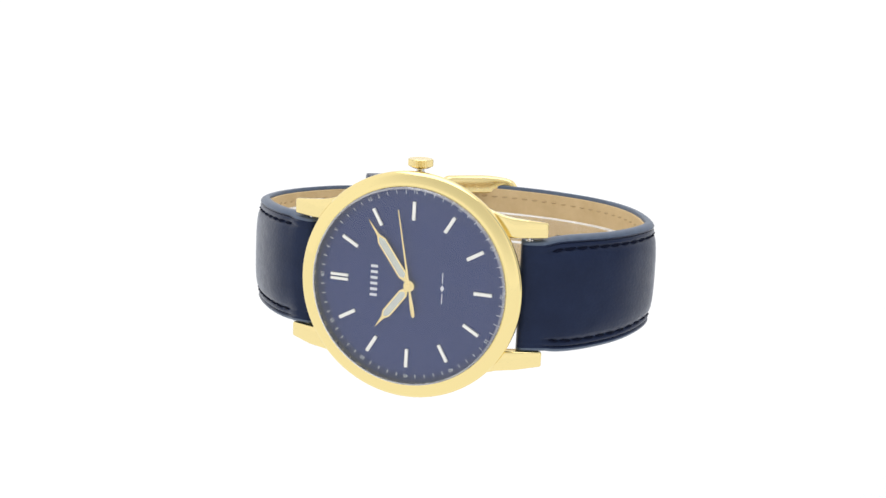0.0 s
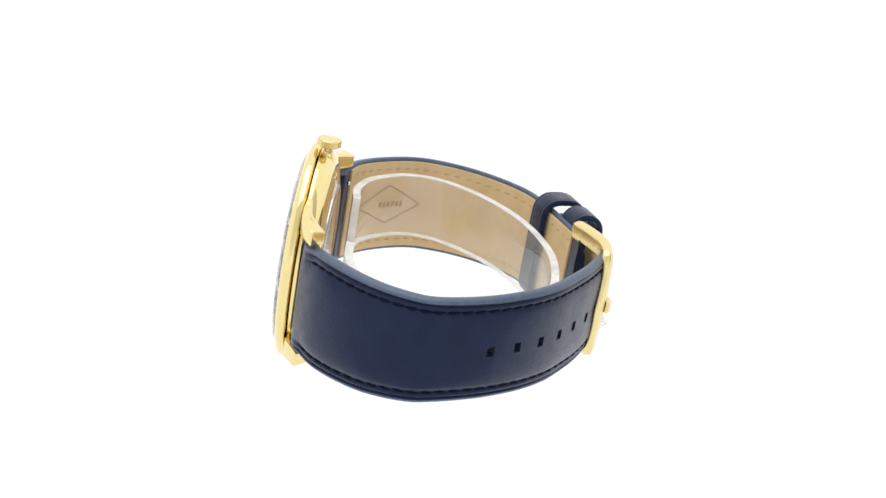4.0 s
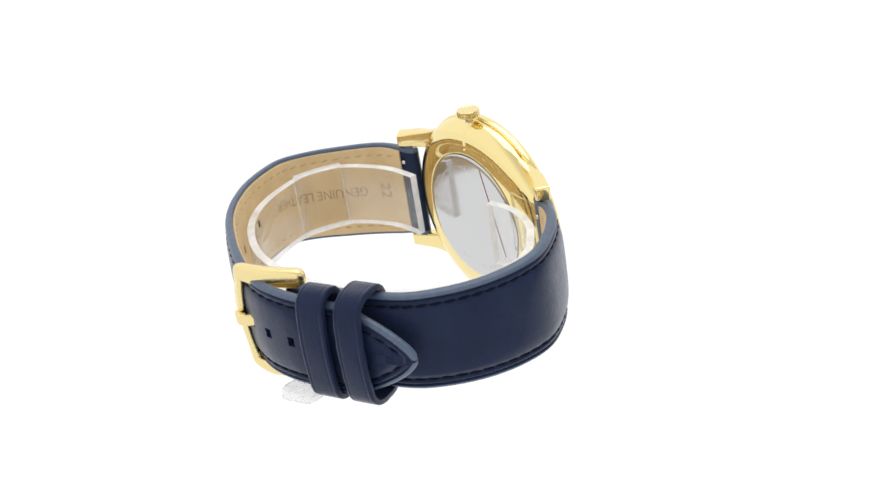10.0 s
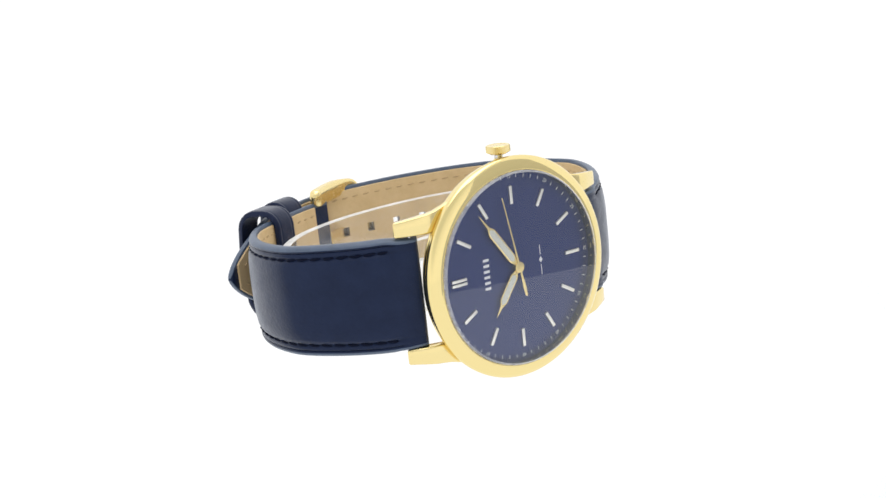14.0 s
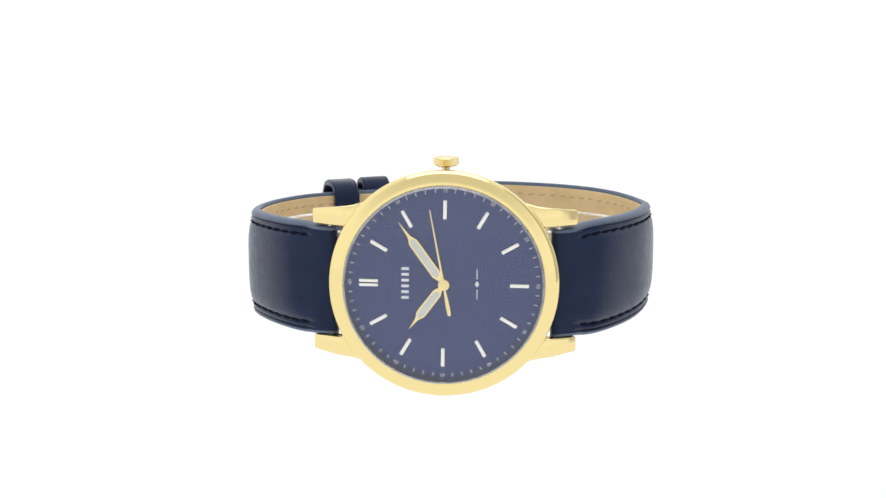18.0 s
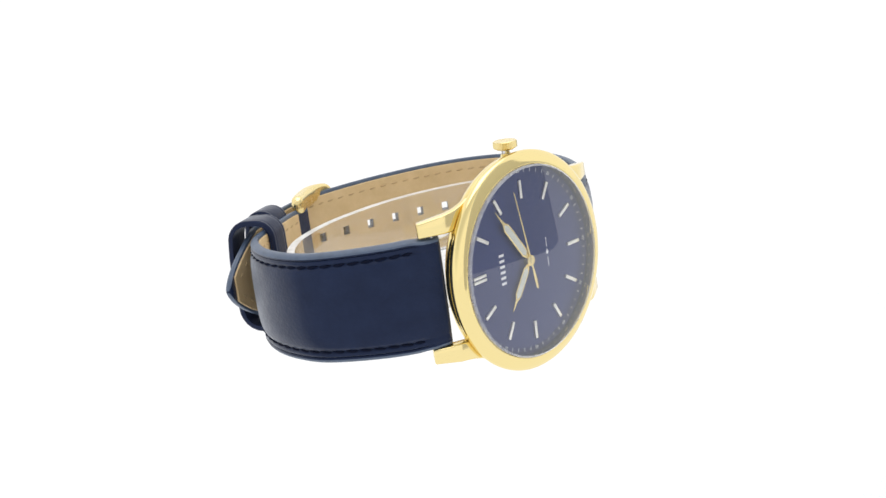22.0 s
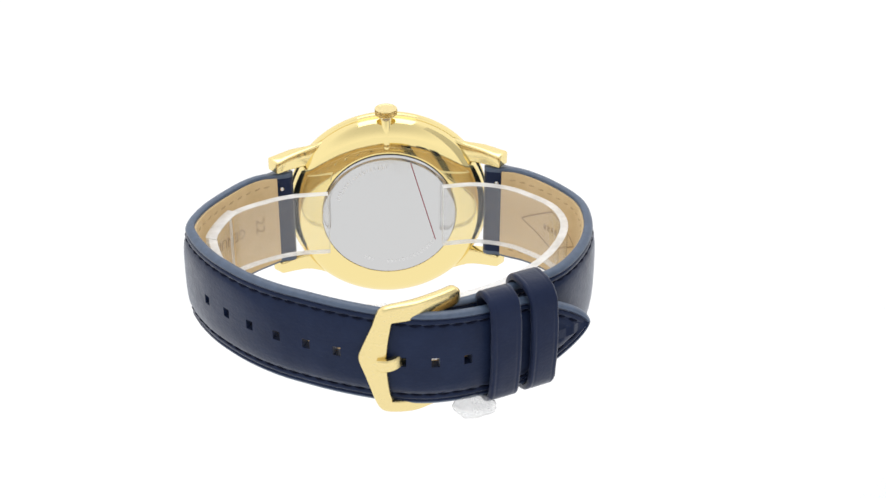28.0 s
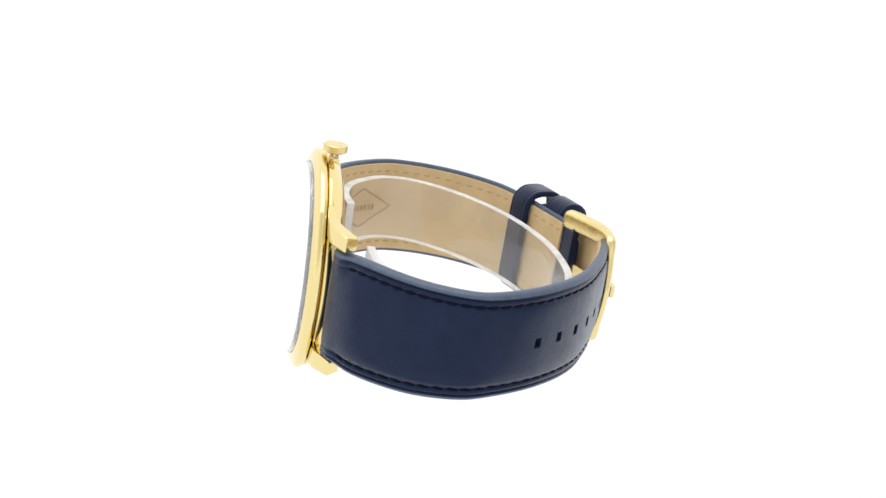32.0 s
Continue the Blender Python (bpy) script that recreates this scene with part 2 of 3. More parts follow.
class Path:
    """A smooth plan curve through points (x, y), run by its length. side: +1 if its outer side lies to the right."""

    def __init__(self, points, side):
        p = [Vector(q) for q in points]
        p = [2 * p[0] - p[1]] + p + [2 * p[-1] - p[-2]]
        dense = []
        for i in range(1, len(p) - 2):
            for k in range(24):
                t = k / 24
                dense.append(0.5 * ((2 * p[i]) + (p[i + 1] - p[i - 1]) * t + (2 * p[i - 1] - 5 * p[i] + 4 * p[i + 1] - p[i + 2]) * t * t
                                    + (3 * p[i] - p[i - 1] - 3 * p[i + 1] + p[i + 2]) * t ** 3))
        dense.append(p[-2])
        self.p, self.side, self.s = dense, side, [0.0]
        for a, b in zip(dense, dense[1:]):
            self.s.append(self.s[-1] + (b - a).length)
        self.length = self.s[-1]

    def at(self, s):
        x = float(np.interp(s, self.s, [q[0] for q in self.p]))
        y = float(np.interp(s, self.s, [q[1] for q in self.p]))
        return Vector((x, y))

    def basis(self, s):
        """Place, tangent and outward normal at length s."""
        c = min(max(s, 0.5), self.length - 0.5)
        t = (self.at(c + 0.5) - self.at(c - 0.5)).normalized()
        n = Vector((t[1], -t[0])) * self.side
        q = self.at(min(max(s, 0.0), self.length))
        if s > self.length:
            q = q + t * (s - self.length)
        if s < 0:
            q = q + t * s
        return q, t, n

    def near(self, x, y):
        return min(zip(self.s, self.p), key=lambda q: (q[1] - Vector((x, y))).length)[0]

    def spot(self, s, v, n, rise=0.0):
        q, t, nn = self.basis(s)
        w = q + nn * n
        return Vector((w[0], w[1], v + rise))


def spline(x, xs, ys):
    return float(np.interp(x, xs, ys))


def glide(x, xs, ys):
    """Like spline(), but with no kinks at the knots."""
    x = min(max(x, xs[0]), xs[-1])
    i = min(max(int(np.searchsorted(xs, x)) - 1, 0), len(xs) - 2)
    slope = [(ys[k + 1] - ys[k]) / (xs[k + 1] - xs[k]) for k in range(len(xs) - 1)]
    ends = [slope[0]] + [0.5 * (a + b) for a, b in zip(slope, slope[1:])] + [slope[-1]]
    h = xs[i + 1] - xs[i]
    f = (x - xs[i]) / h
    return (ys[i] * (1 + 2 * f) * (1 - f) ** 2 + ys[i + 1] * f * f * (3 - 2 * f)
            + h * (ends[i] * f * (1 - f) ** 2 - ends[i + 1] * f * f * (1 - f)))

# ---------------------------------------------------------------- the light tent
def build_tent():
    """A round lit turntable let into a round lit table, in a bright tent, with an added, unseen grey flag at one side.
    """
    disc = new("turntable")
    tagged(disc, "round white opal acrylic turntable, brightly lit from below", "turntable")
    bm = bmesh.new()
    lathe(bm, [(0.05, TABLE - 5.5), (79.9, TABLE - 5.5), (79.9, TABLE), (60.0, TABLE), (0.05, TABLE)], 128, "Z")
    part("lit_plate", bm, OPAL, disc, "glowing white acrylic plate")
    table = new("light_table")
    tagged(table, "round white lit table with a pale rim round the turntable", "light table")
    bm = bmesh.new()
    lathe(bm, [(80.0, TABLE - 5.5), (80.0, TABLE), (83.5, TABLE), (83.5, TABLE - 5.5)], 128, "Z")
    part("collar", bm, OPAL, table, "glowing white acrylic collar")
    bm = bmesh.new()
    steps = 128
    inner = [bm.verts.new((83.5 * math.cos(2 * math.pi * k / steps), 83.5 * math.sin(2 * math.pi * k / steps), TABLE)) for k in range(steps)]
    outer = [bm.verts.new((3.5 + 100.0 * math.cos(2 * math.pi * k / steps), 100.0 * math.sin(2 * math.pi * k / steps), TABLE)) for k in range(steps)]
    for k in range(steps):
        bm.faces.new((inner[k], outer[k], outer[(k + 1) % steps], inner[(k + 1) % steps]))
    part("lit_top", bm, OPAL, table, "glowing white acrylic top")
    bm = bmesh.new()
    lathe(bm, [(100.02, TABLE - 5.5), (100.02, TABLE - 0.02), (101.5, TABLE - 0.25), (103.5, TABLE - 1.0), (106.5, TABLE - 2.6), (108.5, TABLE - 5.0), (108.5, TABLE - 5.5)], 128, "Z", (3.5, 0, 0))
    part("rim", bm, RIM, table, "pale blue-grey acrylic rim")
    bm = bmesh.new()
    bmesh.ops.create_grid(bm, x_segments=8, y_segments=8, size=6000.0)
    for v in bm.verts:
        v.co.z = -6.0
    ground = part("ground", bm, OPAL, None)
    tagged(ground, "white lit acrylic sheet under the round table", "table", kind="structure")
    # grey flag added out of view, to darken what the dial reflects
    for name, x, y, turn, half in (("grey_flag", 0.23, -0.075, 0, 85),):
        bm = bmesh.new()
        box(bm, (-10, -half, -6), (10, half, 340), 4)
        flag = part(name, bm, FLAG, None)
        flag.matrix_basis = pose(x, y, 0, 0, 0, turn)
        tagged(flag, "narrow plain grey flag beside the lit turntable, added unseen to darken reflections", "curtain", kind="structure")
    return disc


DISC = build_tent()


# ---------------------------------------------------------------- the watch: case and dial
WATCH = new("wristwatch")
WATCH["leaning"] = 1
tagged(WATCH, "gold-tone wristwatch with navy dial and navy leather strap", "watch")

DIAL_TURN = Matrix.Rotation(radians(SPIN), 4, "Y")


def build_case():
    bm = bmesh.new()
    lathe(bm, [(20.6, 0.85), (21.6, 0.92), (21.85, 1.1), (21.85, 1.55), (21.68, 2.1), (21.35, 2.65), (20.85, 3.2), (20.15, 3.72), (19.3, 4.15), (18.3, 4.5), (17.1, 4.76), (16.0, 4.9),
               (15.25, 4.97), (15.0, 4.98), (14.85, 4.9), (14.78, 4.5), (13.0, 4.4)], 160)
    case = part("case", bm, GOLD, WATCH, "polished gold-tone case body", angle=35)
    bm = bmesh.new()
    lathe(bm, [(20.9, 0.75), (21.9, 0.72), (22.28, 0.5), (22.45, 0.0), (22.44, -0.55), (22.2, -0.95), (21.6, -1.3), (20.5, -1.68), (19.85, -1.8),
               (19.62, -1.72), (19.52, -1.4), (19.45, -0.75)], 128)
    part("bezel", bm, GOLD, case, "polished gold-tone bezel")
    # four lugs, each bent back towards the strap
    stations = [(13.6, 0.9, 0.0, 2.0, 12.6, 16.9), (15.6, 0.75, 0.0, 2.3, 11.6, 16.0), (17.7, 0.75, 0.1, 2.6, 11.1, 15.35), (19.4, 0.8, 0.3, 3.1, 11.1, 15.05),
                (21.2, 1.2, 0.9, 3.75, 11.12, 14.88), (22.8, 1.95, 1.3, 4.5, 11.14, 14.65), (24.4, 2.8, 1.75, 5.35, 11.15, 14.42), (26.1, 3.7, 2.1, 6.2, 11.15, 14.2)]
    for sx in (1, -1):
        for sz in (1, -1):
            bm = bmesh.new()
            rings = []
            for x, y0, back, y1, z0, z1 in stations:
                slope = spline(x, (17, 20, 26), (0.2, 0.25, 0.3))
                rings.append([(sx * x, y0, sz * z0), (sx * x, y0, sz * z1), (sx * (x - back), y1, sz * (z1 - slope)), (sx * (x - back), y1, sz * z0)])
            loft(bm, rings)
            bmesh.ops.recalc_face_normals(bm, faces=bm.faces)
            sharp = [e for e in bm.edges if e.calc_face_angle(0) > 0.6]
            bmesh.ops.bevel(bm, geom=sharp, offset=0.4, segments=3, profile=0.5, affect="EDGES")
            part("lug", bm, GOLD_LUG, case, "brushed gold-tone lug", angle=40)
    # steel back with its print and the red line
    bm = bmesh.new()
    lathe(bm, [(14.72, 4.55), (14.68, 5.1), (14.45, 5.27), (13.8, 5.33), (13.5, 5.34), (0.02, 5.35)], 112)
    back = part("case_back", bm, BACK_STEEL, WATCH, "polished steel case back")
    bm = bmesh.new()
    rnd = random.Random(5)
    for k in range(86):
        a = 2 * math.pi * k / 86
        if k % 22 in (0, 1, 2) or not (4 < k < 24 or 50 < k < 72):
            continue
        r, w, h = 11.9, 0.18 + 0.3 * rnd.random(), 0.75
        m = Matrix.Rotation(-a, 4, "Y") @ Matrix.Translation((r, 5.36, 0)) @ Matrix.Diagonal((h, 0.03, w, 1))
        bmesh.ops.create_cube(bm, size=1.0, matrix=m)
    tagged(part("engraving", bm, ENGRAVE, back, smooth=False), kind="stuff")
    bm = bmesh.new()
    bmesh.ops.create_cube(bm, size=1.0, matrix=Matrix.Translation((-7.5, 5.38, 3.0)) @ Matrix.Rotation(radians(15.6), 4, "Y")
                          @ Matrix.Diagonal((0.2, 0.04, 20.0, 1)))
    part("red_line", bm, RED, back, "thin dark red line", smooth=False)
    return case


build_case()


def build_crown():
    bm = bmesh.new()
    steps = 84
    rings = []
    for k in range(steps):
        a = 2 * math.pi * k / steps
        rip = 0.05 if k % 2 else -0.11
        prof = [(0.0, 22.55), (1.3, 22.55), (1.5, 22.6), (2.28, 23.0), (2.38 + rip, 23.1), (2.38 + rip, 24.3), (2.36, 24.34), (2.27, 24.42), (1.8, 24.44), (1.7, 24.4), (0.0, 24.4)]
        rings.append([bm.verts.new((0.3 + r * math.cos(a), 2.35 + r * math.sin(a), h + 0.15)) for r, h in prof])
    for k in range(steps):
        a, b = rings[k], rings[(k + 1) % steps]
        for j in range(len(a) - 1):
            bm.faces.new((a[j], a[j + 1], b[j + 1], b[j]))
    bmesh.ops.remove_doubles(bm, verts=bm.verts, dist=0.01)
    crown = part("crown", bm, GOLD_SATIN, WATCH, "fluted gold-tone winding crown", angle=20)
    bm = bmesh.new()
    lathe(bm, [(0.05, 21.2), (1.0, 21.2), (1.0, 21.9), (0.85, 22.0), (0.85, 22.62), (0.05, 22.62)], 32, "Z", (0.3, 2.35, 0.15))
    part("stem", bm, STEEL, crown, "steel crown stem")
    # solid streak that stands in for the crown's reflection in the case
    bm = bmesh.new()
    rings = []
    for z, y, r in ((22.1, 2.25, 0.9), (21.8, 2.35, 1.15), (19.5, 3.0, 1.15), (17.2, 3.85, 1.12), (16.4, 4.1, 1.05), (15.9, 4.3, 0.7)):
        rings.append([(0.3 + r * math.cos(2 * math.pi * k / 24), y + 0.95 * r * math.sin(2 * math.pi * k / 24), z) for k in range(24)])
    loft(bm, rings)
    part("crown_reflection", bm, GOLD, WATCH, "raised gold-tone streak in place of the crown's reflection")


build_crown()


def build_dial():
    bm = bmesh.new()
    lathe(bm, [(0.02, 0.0), (17.6, 0.0), (18.1, 0.03), (19.0, 0.16), (19.55, 0.2), (19.55, 0.8), (0.02, 0.8)], 112)
    dial = part("dial", bm, DIAL_BLUE, WATCH, "navy blue sunray dial")
    bm = bmesh.new()
    lathe(bm, [(19.46, 0.19), (19.42, -0.3), (19.5, -0.9), (19.75, -0.9), (19.75, 0.19)], 112)
    part("inner_ring", bm, GOLD, dial, "gold-tone inner ring")
    # hour bars, a double one at twelve
    bm = bmesh.new()
    box(bm, (-1.85, -0.42, -0.36), (1.85, -0.01, 0.36), 0.1, 2)
    bar = mesh_from(bm, "hour_bar")
    bar.materials.append(INDEX)
    bm = bmesh.new()
    box(bm, (-1.85, -0.42, -0.30), (1.85, -0.01, 0.30), 0.1, 2)
    thin = mesh_from(bm, "hour_bar_thin")
    thin.materials.append(INDEX)
    for h in range(1, 13):
        a = radians(30 * h)
        m = DIAL_TURN @ Matrix.Rotation(a, 4, "Y") @ pose(-14.7 * MM, 0, 0)
        if h == 12:
            for dz in (-0.42, 0.42):
                piece("hour_bar", thin, dial, m @ pose(0, 0, dz * MM))
        else:
            piece("hour_bar", bar, dial, m)
    # minute marks and numerals
    bm = bmesh.new()
    box(bm, (-0.38, -0.012, -0.07), (0.38, 0.0, 0.07))
    tick = mesh_from(bm, "minute_mark", False)
    tick.materials.append(TICK)
    for k in range(60):
        if k % 5:
            piece("minute_mark", tick, dial, DIAL_TURN @ Matrix.Rotation(radians(6 * k), 4, "Y") @ pose(-18.35 * MM, 0.02 * MM, 0))
    for k in range(12):
        me = letters("60" if k == 0 else str(5 * k), 0.72)
        me.materials.append(TICK)
        # the digits stand with their heads to the rim
        m = DIAL_TURN @ Matrix.Rotation(radians(30 * k), 4, "Y") @ pose(-18.35 * MM, -0.012 * MM, 0) @ FACE_FRONT
        piece("numeral", me, dial, m)
    # maker's mark as six plain bars, and the small diamond with two hair lines
    for k in range(6):
        bm = bmesh.new()
        z = -2.85 + 1.15 * k
        box(bm, (-8.3, -0.014, z - 0.27), (-6.85, 0.0, z + 0.27))
        ob = part("brand_bar", bm, PRINT, dial, smooth=False)
        ob.matrix_basis = DIAL_TURN @ ob.matrix_basis
    bm = bmesh.new()
    plate(bm, [(6.0, 0), (6.44, 0.66), (6.88, 0), (6.44, -0.66)], -0.014, 0.0)
    part("small_diamond", bm, PRINT, dial, smooth=False)
    for z in (-2.05, 2.05):
        bm = bmesh.new()
        box(bm, (6.36, -0.013, z - 1.0), (6.52, 0.0, z + 1.0))
        part("hair_line", bm, PRINT, dial, smooth=False)
    return dial


def letters(text, height):
    """Words in the built-in font as a flat mesh, in metres, centred, reading along +x."""
    cu = bpy.data.curves.new("words", "FONT")
    cu.body, cu.size, cu.align_x, cu.align_y = text, height * MM / 0.7, "CENTER", "CENTER"
    cu.extrude = 0.006 * MM
    cu.resolution_u = 4
    ob = bpy.data.objects.new("words", cu)
    scene.collection.objects.link(ob)
    me = bpy.data.meshes.new_from_object(ob.evaluated_get(bpy.context.evaluated_depsgraph_get()))
    bpy.data.objects.remove(ob)
    return me


# words that lie in x, y are stood up on the dial: reading along +z, heads towards -x
FACE_FRONT = Matrix(((0, -1, 0, 0), (0, 0, -1, 0), (1, 0, 0, 0), (0, 0, 0, 1)))
build_dial()


def hand_outline(tail, start, wide, end, tip, half, neck):
    """Outline of a hand that points along -x: a narrow neck, a broad blade and a fine tip."""
    right = [(-tail, neck), (-start + 0.2, neck), (-start - 0.9, half), (-end + 0.3, half), (-end - 0.9, 0.26), (-tip, 0.07)]
    return [(x, z) for x, z in right] + [(x, -z) for x, z in reversed(right)]


def build_pointers():
    for name, angle, y, dims in (("hour_hand", -52.6, -0.55, (-0.0, 1.2, 0, 7.9, 11.2, 0.95, 0.33)),
                                 ("minute_hand", 54.6, -0.80, (0.0, 1.4, 0, 10.6, 15.1, 0.95, 0.33))):
        tail, start, _, end, tip, half, neck = dims
        turn = Matrix.Rotation(radians(angle), 4, "Y")
        bm = bmesh.new()
        plate(bm, hand_outline(tail, start, 0, end, tip, half, neck), y - 0.12, y + 0.06, 0.05)
        bm.transform(turn)
        hand = part(name, bm, GOLD_SATIN, WATCH, "gold-tone hand with pale lume")
        bm = bmesh.new()
        k = half - 0.30
        plate(bm, [(-start - 0.55, 0.08), (-start - 1.05, k), (-end + 0.35, k), (-end - 0.45, 0.08), (-end - 0.45, -0.08),
                   (-end + 0.35, -k), (-start - 1.05, -k), (-start - 0.55, -0.08)], y - 0.135, y - 0.1)
        bm.transform(turn)
        part("lume", bm, LUME, hand, "pale luminous fill", smooth=False)
    bm = bmesh.new()
    out = [(6.4, 0.0), (6.0, 0.36), (4.4, 0.4), (1.0, 0.2), (-1.0, 0.21), (-15.0, 0.11)]
    plate(bm, out + [(x, -z) for x, z in reversed(out[1:])], -1.12, -1.0, 0.03)
    bm.transform(Matrix.Rotation(radians(79.6), 4, "Y"))
    hand = part("second_hand", bm, GOLD_SATIN, WATCH, "slim gold-tone second hand")
    bm = bmesh.new()
    lathe(bm, [(1.12, 0.0), (1.15, -1.0), (1.1, -1.15), (0.95, -1.2), (0.55, -1.2), (0.5, -1.3), (0.02, -1.32)], 40)
    part("hub", bm, GOLD_SATIN, hand, "gold-tone hub")


build_pointers()


def build_crystal():
    bm = bmesh.new()
    prof = [(19.56, -1.35), (19.56, -2.15), (19.2, -2.42)]
    for k in range(1, 13):
        r = 19.2 * (1 - k / 12)
        prof.append((max(r, 0.02), -2.42 - 0.12 * (1 - (r / 19.2) ** 2)))
    lathe(bm, prof, 112)
    ob = part("crystal", bm, CRYSTAL, WATCH, "clear domed mineral glass")
    ob.visible_shadow = False
    # its bevelled edge; the white that it reflects is put in as haze
    bm = bmesh.new()
    lathe(bm, [(19.58, -1.4), (19.58, -2.16), (19.42, -2.31), (19.18, -2.45)], 112)
    edge = part("glint_edge", bm, GLASS_EDGE, ob, "bevelled edge of the glass, its white reflection put in as haze")
    edge.visible_shadow = False


build_crystal()

# ---------------------------------------------------------------- the strap
LONG = Path([(21.25, 1.75), (25.6, 3.1), (30.8, 6.4), (36.2, 12.3), (40.7, 19.4), (42.9, 27.0), (41.4, 33.2), (37.9, 39.9), (33.7, 45.2), (29.2, 49.5), (24.1, 53.1),
             (18.5, 56.0), (12.9, 58.6), (6.9, 60.8), (0.9, 62.5), (-5.4, 63.1), (-12.3, 61.9), (-19.0, 59.3), (-25.8, 56.4), (-32.3, 53.6), (-38.5, 50.9)], 1)
SHORT = Path([(-21.4, 1.9), (-25.9, 3.1), (-31.4, 6.1), (-37.0, 11.9), (-41.3, 19.2), (-42.1, 26.7), (-40.7, 34.2), (-37.5, 41.0), (-32.9, 46.8), (-26.9, 50.7),
              (-20.3, 53.9), (-13.8, 56.9), (-7.5, 58.6)], -1)
RISE_LONG = ((0, 10, 22, 38, 52, 75, 90, 105, 118, 140), (-0.35, -0.05, 0.25, 1.3, 1.65, 1.1, 0.65, 0.1, -0.5, -0.2))
RISE_SHORT = ((0, 10, 22, 45, 60, 100), (-0.2, -0.1, -0.1, -0.35, -0.4, -0.4))
TIP = 15.0


def long_half(s):
    left = LONG.length - s
    base = glide(s, (0, 4.5, 8, 20, 40, 60, 75, 100, 140), (11.0, 11.0, 11.45, 11.35, 10.5, 10.45, 10.55, 10.3, 9.8))
    return base * (max(left, 0.0) / TIP) ** 0.57 if left < TIP else base


def short_half(s):
    return spline(s, (0, 3.6, 7.0, 20, 60, 90), (11.0, 11.0, 11.35, 11.15, 10.5, 10.2))


def long_thick(s):
    return spline(s, (0, 8, 30, 60, 140), (3.0, 2.9, 2.7, 2.4, 2.2))


def short_thick(s):
    return spline(s, (0, 8, 30, 60, 100), (3.0, 2.9, 2.7, 2.4, 2.2))


HOLE_U, HOLE_V, HOLES = 0.80, 1.02, 10


def section(hw, t, flat=0.0, slant=1.0):
    """Outer skin from one edge to the other, then the under side back. flat: how far the sewn border is smoothed out."""
    k = min(1.0, hw / 4.5)
    up = [(0.0, 0.94), (0.0, 0.72), (0.08, 0.58), (0.25, 0.45), (0.5, 0.36), (0.85, 0.30), (1.12, 0.34), (1.24, 0.46), (1.36, 0.35), (1.7, 0.285), (2.05, 0.29), (2.2, 0.34), (2.45, 0.41), (2.7, 0.33),
          (2.9, 0.24), (3.7, 0.13), (5.3, 0.05), (7.4, 0.01), (9.0, 0.0)]
    up = [(d, f + flat * (max(0.0, 0.30 - 0.5 * d) * (f > 0) * (f < 0.6) * 0.6 - 0.85 * f) if f < 0.5 else f) for d, f in up]
    # the border keeps its width into the tip, so the middle runs out
    reach = max(0.0, hw - HOLE_V * k) / slant
    ds, fs = [d for d, f in up], [f for d, f in up]
    half = [(hw - min(d, reach) * slant, -(f if d <= reach else spline(reach, ds[1:], fs[1:])) * t) for d, f in up[:-1]]
    half.append((HOLE_V * k, -spline(reach, ds[1:], fs[1:]) * t))
    top = half + [(-v, n) for v, n in reversed(half)]
    low = [(-hw + 0.12 * k, -t), (-hw + 1.0 * k, -t), (-HOLE_V * k, -t), (HOLE_V * k, -t), (hw - 1.0 * k, -t), (hw - 0.12 * k, -t)]
    return top + low, len(half)


def slab(hw, t, inset, deep):
    k = min(1.0, hw / 4.5)
    e = max(hw - max(inset * k, 0.7), HOLE_V * k + 0.12)
    return [(e, -t), (HOLE_V * k, -t), (-HOLE_V * k, -t), (-e, -t), (-e, -t - deep + 0.08), (-e + 0.1, -t - deep), (-HOLE_V * k, -t - deep), (HOLE_V * k, -t - deep), (e - 0.1, -t - deep), (e, -t - deep + 0.08)]


def slant_at(half, s):
    """How much longer a border is across the strap where its edge runs at a slant."""
    return min(2.0, math.hypot(1.0, (half(s - 0.3) - half(s + 0.02)) / 0.32))


